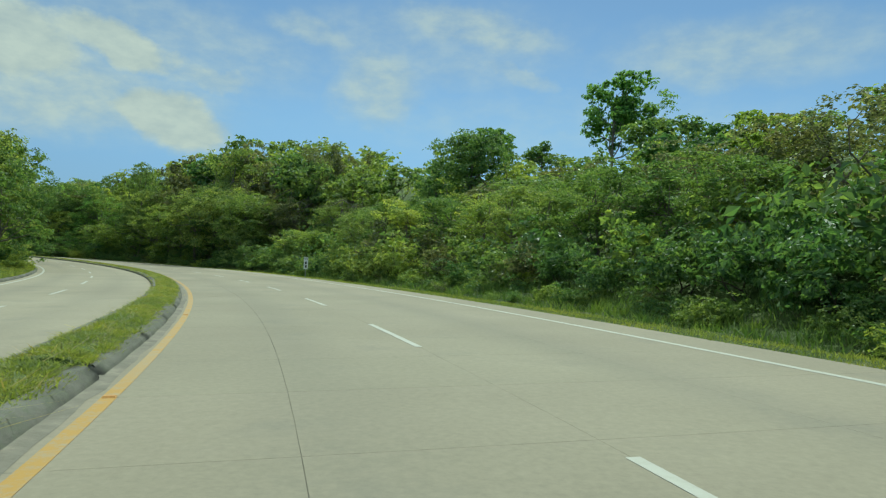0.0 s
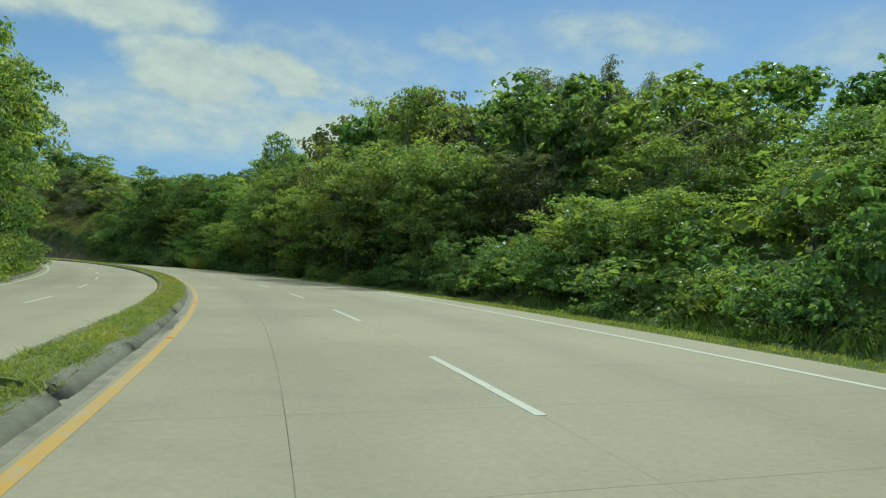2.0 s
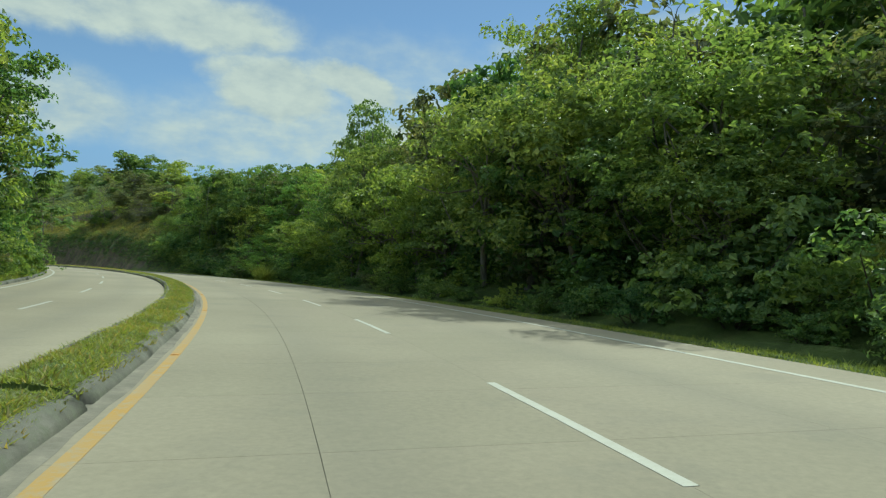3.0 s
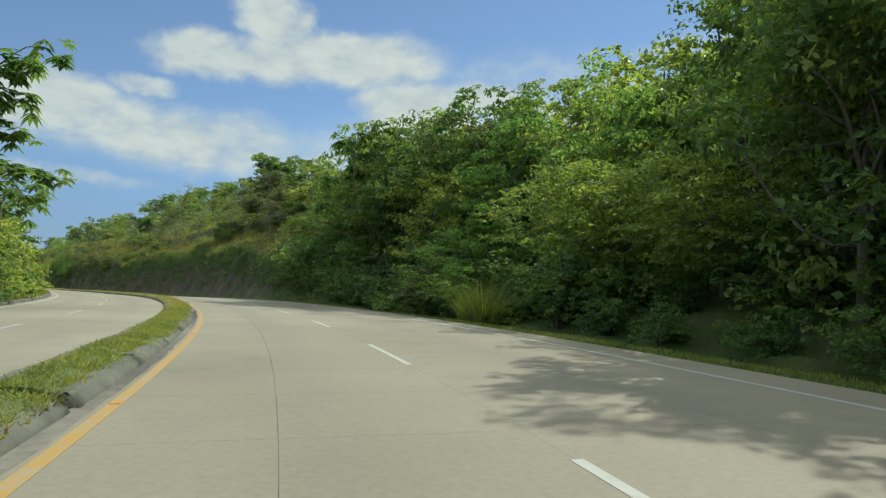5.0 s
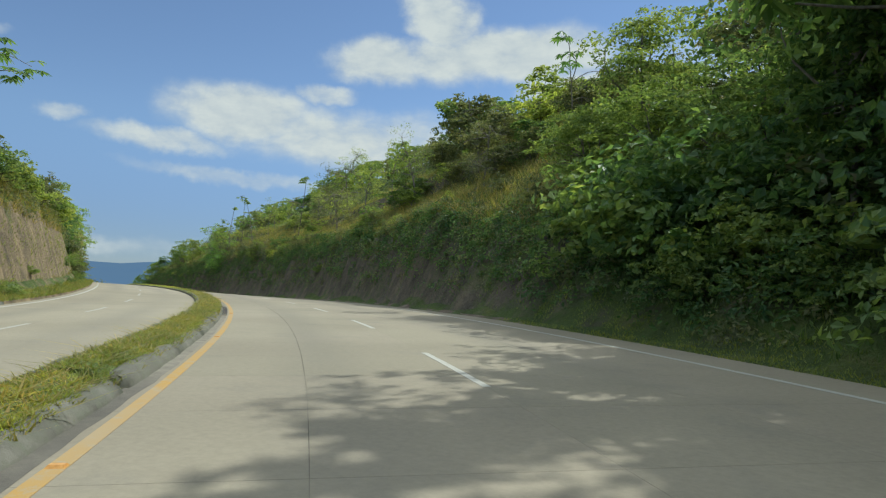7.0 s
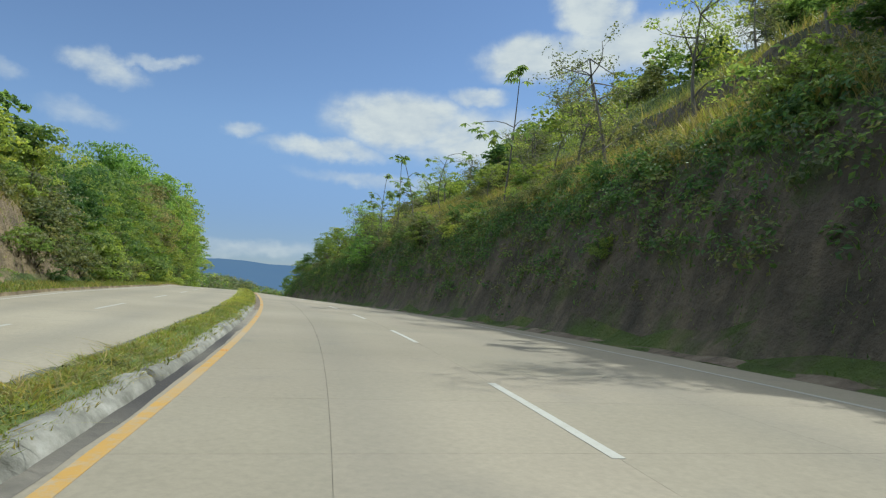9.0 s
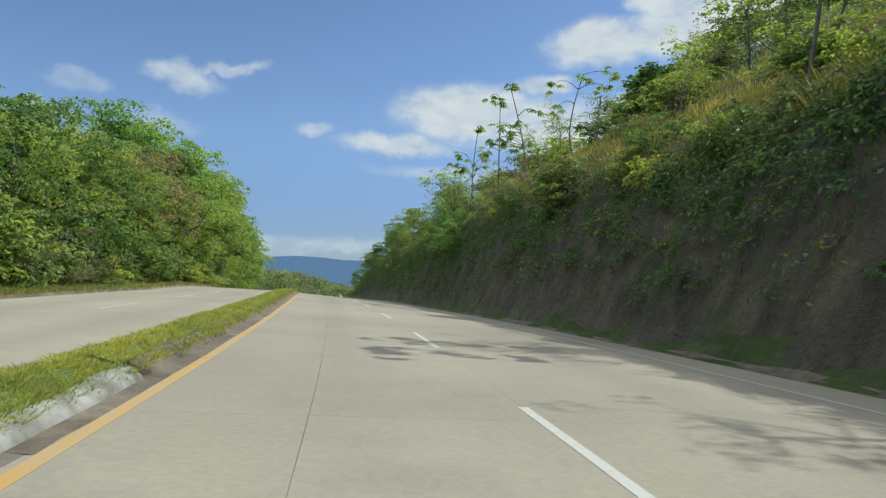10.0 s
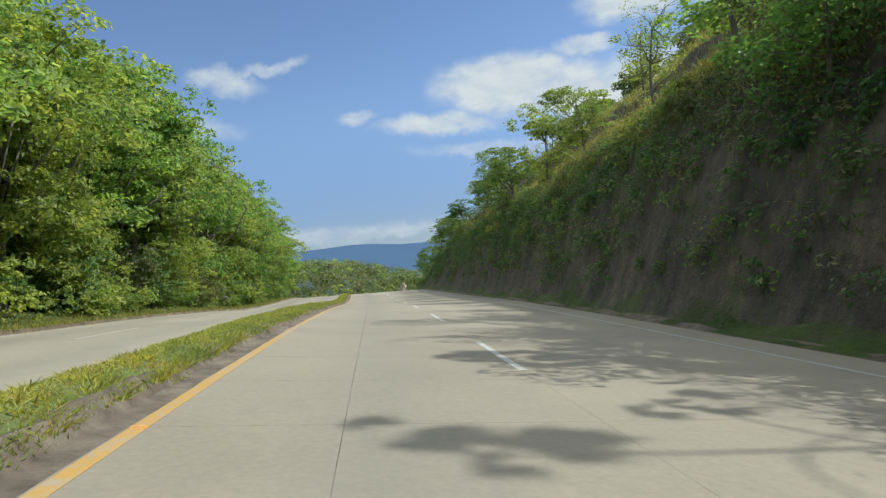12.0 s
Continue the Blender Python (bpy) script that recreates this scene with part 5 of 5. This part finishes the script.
for row, step in ((76, 18.0),):
    s = -40.0
    while s < 420:
        plant_far(pick([4, 3, 3, 1]), s, row + U(-4, 4), U(5, 8), gp, 1.3)
        s += step * U(0.8, 1.2)
for row, step in ((-22, 6.0), (-28, 8.0), (-36, 10.0), (-48, 13.0)):
    s = 50.0 if row > -40 else -50.0
    while s < 420:
        plant_far(pick([4, 3, 3, 1]), s, row + U(-1, 1), float(np.interp(s, [50, 112, 120, 200, 250, 280], [10, 10, 3.5, 3.5, 9, 11])) * U(0.8, 1.1), gp, 1.2)
        s += step * U(0.8, 1.2)
for rows, kind, name, label, category in ((FAR_ROWS, "far", "hill_woods", "wooded slopes behind the roadside trees", "woods"),
                                          (LOW_ROWS, "shrub", "undergrowth", "dense leafy undergrowth on the roadside slope", "undergrowth")):
    for i, places in rows.items():
        crown = next(c.data for c in TREES[kind][i].children if c.name.split(".")[0] in ("crown", "foliage"))
        v, q = mesh_arrays(crown)
        sprays = v[q]
        mid = sprays.mean(1, keepdims=True)
        lots = []
        for m, close in places:      # fewer, larger sprays than on the single trees
            thin, grow = (2, 1.2) if close else (5, 1.75)
            k = len(lots) % thin
            w = (mid + (sprays - mid) * grow)[k::thin].reshape(-1, 3)
            lots.append((w @ m[:3, :3].T + m[:3, 3], np.arange(len(w)).reshape(-1, 4)))
        v, q = joined(lots)
        tagged(new(name, mesh_np(name, v, q, crown.materials[0])), label, category, kind="stuff")

# creepers and ferns that hang on the cut's face
gf = np.random.default_rng(44)
for key, n, size, flat in (("leaf_dark", 2500, 0.17, 0.8), ("leaf", 600, 0.18, 0.8), ("leaf_dry", 2100, 0.15, 0.6)):
    s, d = gf.uniform(156, 352, n), 6.55 + (2.3 if key == "leaf_dark" else 3.0) * gf.uniform(0, 1, n) ** 0.6
    lie = bumps(s, d * 3, 9.0, 46) + 0.5 * gf.normal(size=n)
    s, d = s[lie > -0.25], d[lie > -0.25]
    v, q = clump_leaves(P(s, d, ground_height(s, d) + 0.1), gf.uniform(0.25, 0.85, len(s)), 46, size, gf, flat)
    tagged(new("creeper", mesh_np("creeper", v, q, M[key])), "hanging creepers and ferns on the earth cut", "creeper", kind="stuff")
s, d = gf.uniform(226, 268, 420), gf.uniform(7.9, 9.9, 420)
lie = bumps(s, d * 2, 7.0, 48) > -0.05
v, q = clump_leaves(P(s, d, ground_height(s, d) + 0.15)[lie], gf.uniform(0.3, 0.75, lie.sum()), 60, 0.13, gf, 0.7, 0.25)
tagged(new("dead_brush", mesh_np("dead_brush", v, q, M["leaf_dead"])), "dead reddish-brown brush along the rim of the cut", "brush", kind="stuff")
for k in ((168, 228, -14.2, -15.6),):
    s, d = gf.uniform(k[0], k[1], 150), gf.uniform(k[3], k[2], 150)
    v, q = clump_leaves(P(s, d, ground_height(s, d) + 0.1), gf.uniform(0.25, 0.7, 150), 44, 0.18, gf, 0.7)
    tagged(new("creeper", mesh_np("creeper", v, q, M["leaf_dry"])), "leafy creepers over the pale rock cutting", "creeper", kind="stuff")

# pale bank of bare earth on the verge past the crest
gb = np.random.default_rng(71)
u, w = np.meshgrid(np.linspace(0, 1, 12), np.linspace(0, 1, 9), indexing="ij")
bulk = np.sin(np.pi * np.clip(u, 0.04, 0.96)) ** 0.5
sb = 366 + 7 * u
db = 5.75 + 0.9 * w + 0.12 * gb.normal(size=u.shape)
hb = -0.4 + bulk * np.interp(w, [0, 0.3, 0.7, 1], [0.0, 1.6, 2.3, 2.1]) + 0.10 * gb.normal(size=u.shape)
k9 = (np.arange(11)[:, None] * 9 + np.arange(8)[None]).ravel()
bank = new("earth_bank", mesh_np("earth_bank", P(sb, db, hb).reshape(-1, 3), np.stack([k9 + 1, k9 + 10, k9 + 9, k9], 1), M["bank"], True))
tagged(bank, "pale bare earth bank on the verge past the crest", "earth bank", kind="structure")

# wooded rise beyond the crest, where the road drops away
gw = np.random.default_rng(33)
for key, n, label in (("leaf_dry", 760, "olive brush on the rise beyond the crest"), ("leaf_light", 110, "green brush on the rise beyond the crest"), ("leaf", 300, "wooded rise beyond the road's crest")):
    a, r = gw.uniform(57, 84, n), gw.uniform(140, 420, n)
    top = 5.0 + r * np.tan(np.radians(np.interp(a, [57, 61, 63, 65.5, 68.4, 75, 84], [-0.9, -0.5, -0.05, 0.7, 1.2, 1.8, 2.0])))
    z = top - gw.uniform(0.02, 1.0, n) ** 1.5 * 11 - 2.4
    a = np.radians(a)
    v, q = clump_leaves(np.stack([-141 - np.sin(a) * r, 186 + np.cos(a) * r, z], -1), gw.uniform(1.6, 3.6, n), 54, 0.95, gw, 0.7)
    tagged(new("far_woods", mesh_np("far_woods", v, q, M[key])), label, "woods", kind="stuff")

# ---- grass ----
gg = np.random.default_rng(9)


def turf(name, label, material, n, s_range, d_of, height, width, lift=None, near=0.0, lean=0.5):
    """Many blades as one object; near pulls them towards the start of the range."""
    s = s_range[0] + (s_range[1] - s_range[0]) * gg.uniform(0, 1, n) ** (1 + near)
    d = d_of(s, gg.uniform(0, 1, n))
    h = (lift or ground_height)(s, d) - 0.01
    tuft = np.clip(0.75 + 0.8 * bumps(s, d * 4, 1.6, 15), 0.3, 1.5)
    if lift is not None:
        keep = ~in_drain(s) | (gg.uniform(0, 1, n) < 0.45)
        s, d, h, tuft = s[keep], d[keep], h[keep], tuft[keep]
    v, q = blades(s, d, h, height * tuft, width, gg, lean)
    tagged(new(name, mesh_np(name, v, q, material)), label, "grass", kind="stuff")


turf("median_grass", "trimmed green grass on the median", M["grass"], 230000, (-2, 215), lambda s, u: -4.11 - 0.97 * u, 0.068, 0.021, median_height, 0.25, 1.1)
turf("median_grass", "lighter yellow-green grass on the median", M["grass_yellow"], 110000, (212, 340), lambda s, u: -4.06 - 1.02 * u, 0.075, 0.024, median_height, 0.3, 1.1)
turf("kerb_grass", "grass and weeds creeping over the worn kerb", M["grass"], 64000, (-2, 330), lambda s, u: np.where(s < 203, -4.09, -4.02) + 0.09 * bumps(s, 0 * s, 1.7, 63) - 0.26 * u ** 0.8, 0.07, 0.022, lambda s, d: 0.15 - np.clip(d + 4.12, 0, 0.12) * 1.0, 0.2, 0.9)
turf("median_dry_grass", "dry straw patches in the median's grass", M["grass_dry"], 40000, (60, 330), lambda s, u: -4.06 - 0.90 * u ** 1.5, 0.09, 0.03, median_height)
turf("cut_straw", "pale cut straw left lying on the median", M["grass_dry"], 9000, (134, 196), lambda s, u: -4.15 - 0.75 * u, 0.14, 0.022, median_height, 0.0, 2.6)
turf("cut_straw", "pale straw scattered on the median", M["grass_dry"], 1800, (0, 60), lambda s, u: -4.12 - 0.85 * u, 0.12, 0.02, median_height, 0.3, 2.6)
turf("verge_grass", "short grass beside the pavement", M["grass"], 52000, (-4, 168), lambda s, u: 5.5 + 1.6 * u, 0.10, 0.026)
turf("cut_foot_weeds", "sparse weeds at the foot of the cut", M["grass_tall"], 9000, (165, 330), lambda s, u: 6.0 + 1.0 * u, 0.12, 0.026)
turf("tall_grass", "tall lush grass before the shrubs", M["grass_tall"], 26000, (-4, 66), lambda s, u: 7.3 + 2.9 * u, 0.34, 0.04)
turf("meadow_grass", "bright sunlit grass on a shelf among the trees", M["grass"], 16000, (65, 77), lambda s, u: 10.3 + 3.8 * u, 0.34, 0.05)
turf("bank_grass", "yellowing long grass along the rim of the cut", M["grass_dry"], 130000, (158, 350), lambda s, u: 8.5 + 9.0 * u ** 1.4, 0.6, 0.04)
turf("bank_green_grass", "green long grass on the slope above the cut", M["grass"], 60000, (158, 345), lambda s, u: 8.6 + 16 * u, 0.5, 0.05)
turf("face_grass", "grass clinging to the shaded face of the cut", M["grass_tall"], 80000, (150, 360), lambda s, u: 6.6 + 3.2 * u ** 0.6, 0.26, 0.04)
turf("left_verge_grass", "grass on the far verge", M["grass"], 60000, (20, 360), lambda s, u: np.where(s < 172, -11.65, -11.44) - 2.6 * u ** 1.3, 0.2, 0.035)
turf("left_dry_grass", "sunlit yellowing grass along the far verge", M["grass_dry"], 26000, (120, 350), lambda s, u: np.where(s < 172, -11.65, -11.44) - 1.7 * u ** 1.2, 0.18, 0.035)
turf("cliff_grass", "dry grass hanging over the pale cutting", M["grass_dry"], 22000, (160, 234), lambda s, u: -14.1 - 2.2 * u, 0.4, 0.045)
turf("cliff_green_grass", "green grass over the pale cutting", M["grass"], 14000, (160, 234), lambda s, u: -14.3 - 2.2 * u, 0.4, 0.045)
turf("cane_grass", "arching clump of tall cane grass", M["grass"], 1500, (128.8, 130.9), lambda s, u: 6.7 + 0.9 * u, 1.75, 0.04, None, 0.0, 0.42)

# ---- concrete slabs ----
ROWS = ((-3.975, -2.138), (-2.132, -0.0012), (0.0012, 2.1988), (2.2012, 4.4988), (4.5012, 5.55))
STEP = 2.2


def lay(name, pieces, material, parent):
    """Slabs as one mesh, each corner knowing how far across the road it lies."""
    v, q = joined([p[:2] for p in pieces])
    ob = part_np(name, v, q, material, parent)
    at = ob.data.attributes.new("across", "FLOAT", "POINT")
    at.data.foreach_set("value", np.concatenate([np.tile([d0, d1, d1, d0], 3) for _, _, d0, d1 in pieces]).astype(np.float32))
    return ob


def slab(s0, s1, d0, d1):
    s_lines = np.array([s0 + 0.002, (s0 + s1) / 2, s1 - 0.002])
    return *ribbon(s_lines, [(d0, -0.11), (d1, -0.11), (d1, 0.0), (d0, 0.0)]), d0, d1


rest = []
for r, (d0, d1) in enumerate(ROWS):
    for k in range(-27, 204):
        s0 = k * STEP
        piece = slab(s0, s0 + STEP, d0, d1)
        if r < 3 and 2 < s0 < 222:
            lay("slab", [piece], M["concrete"], road)
        else:
            rest.append(piece)
tagged(lay("slabs", rest, M["concrete"], road), kind="stuff")
rest = []
for d0, d1 in ((-11.44, -9.8015), (-9.7985, -8.0515), (-8.0485, -6.5015), (-6.4985, -5.13)):
    for k in range(-27, 204):
        rest.append(slab(k * STEP, k * STEP + STEP, d0, d1))
tagged(lay("slabs", rest, M["concrete_left"], road_left), kind="stuff")
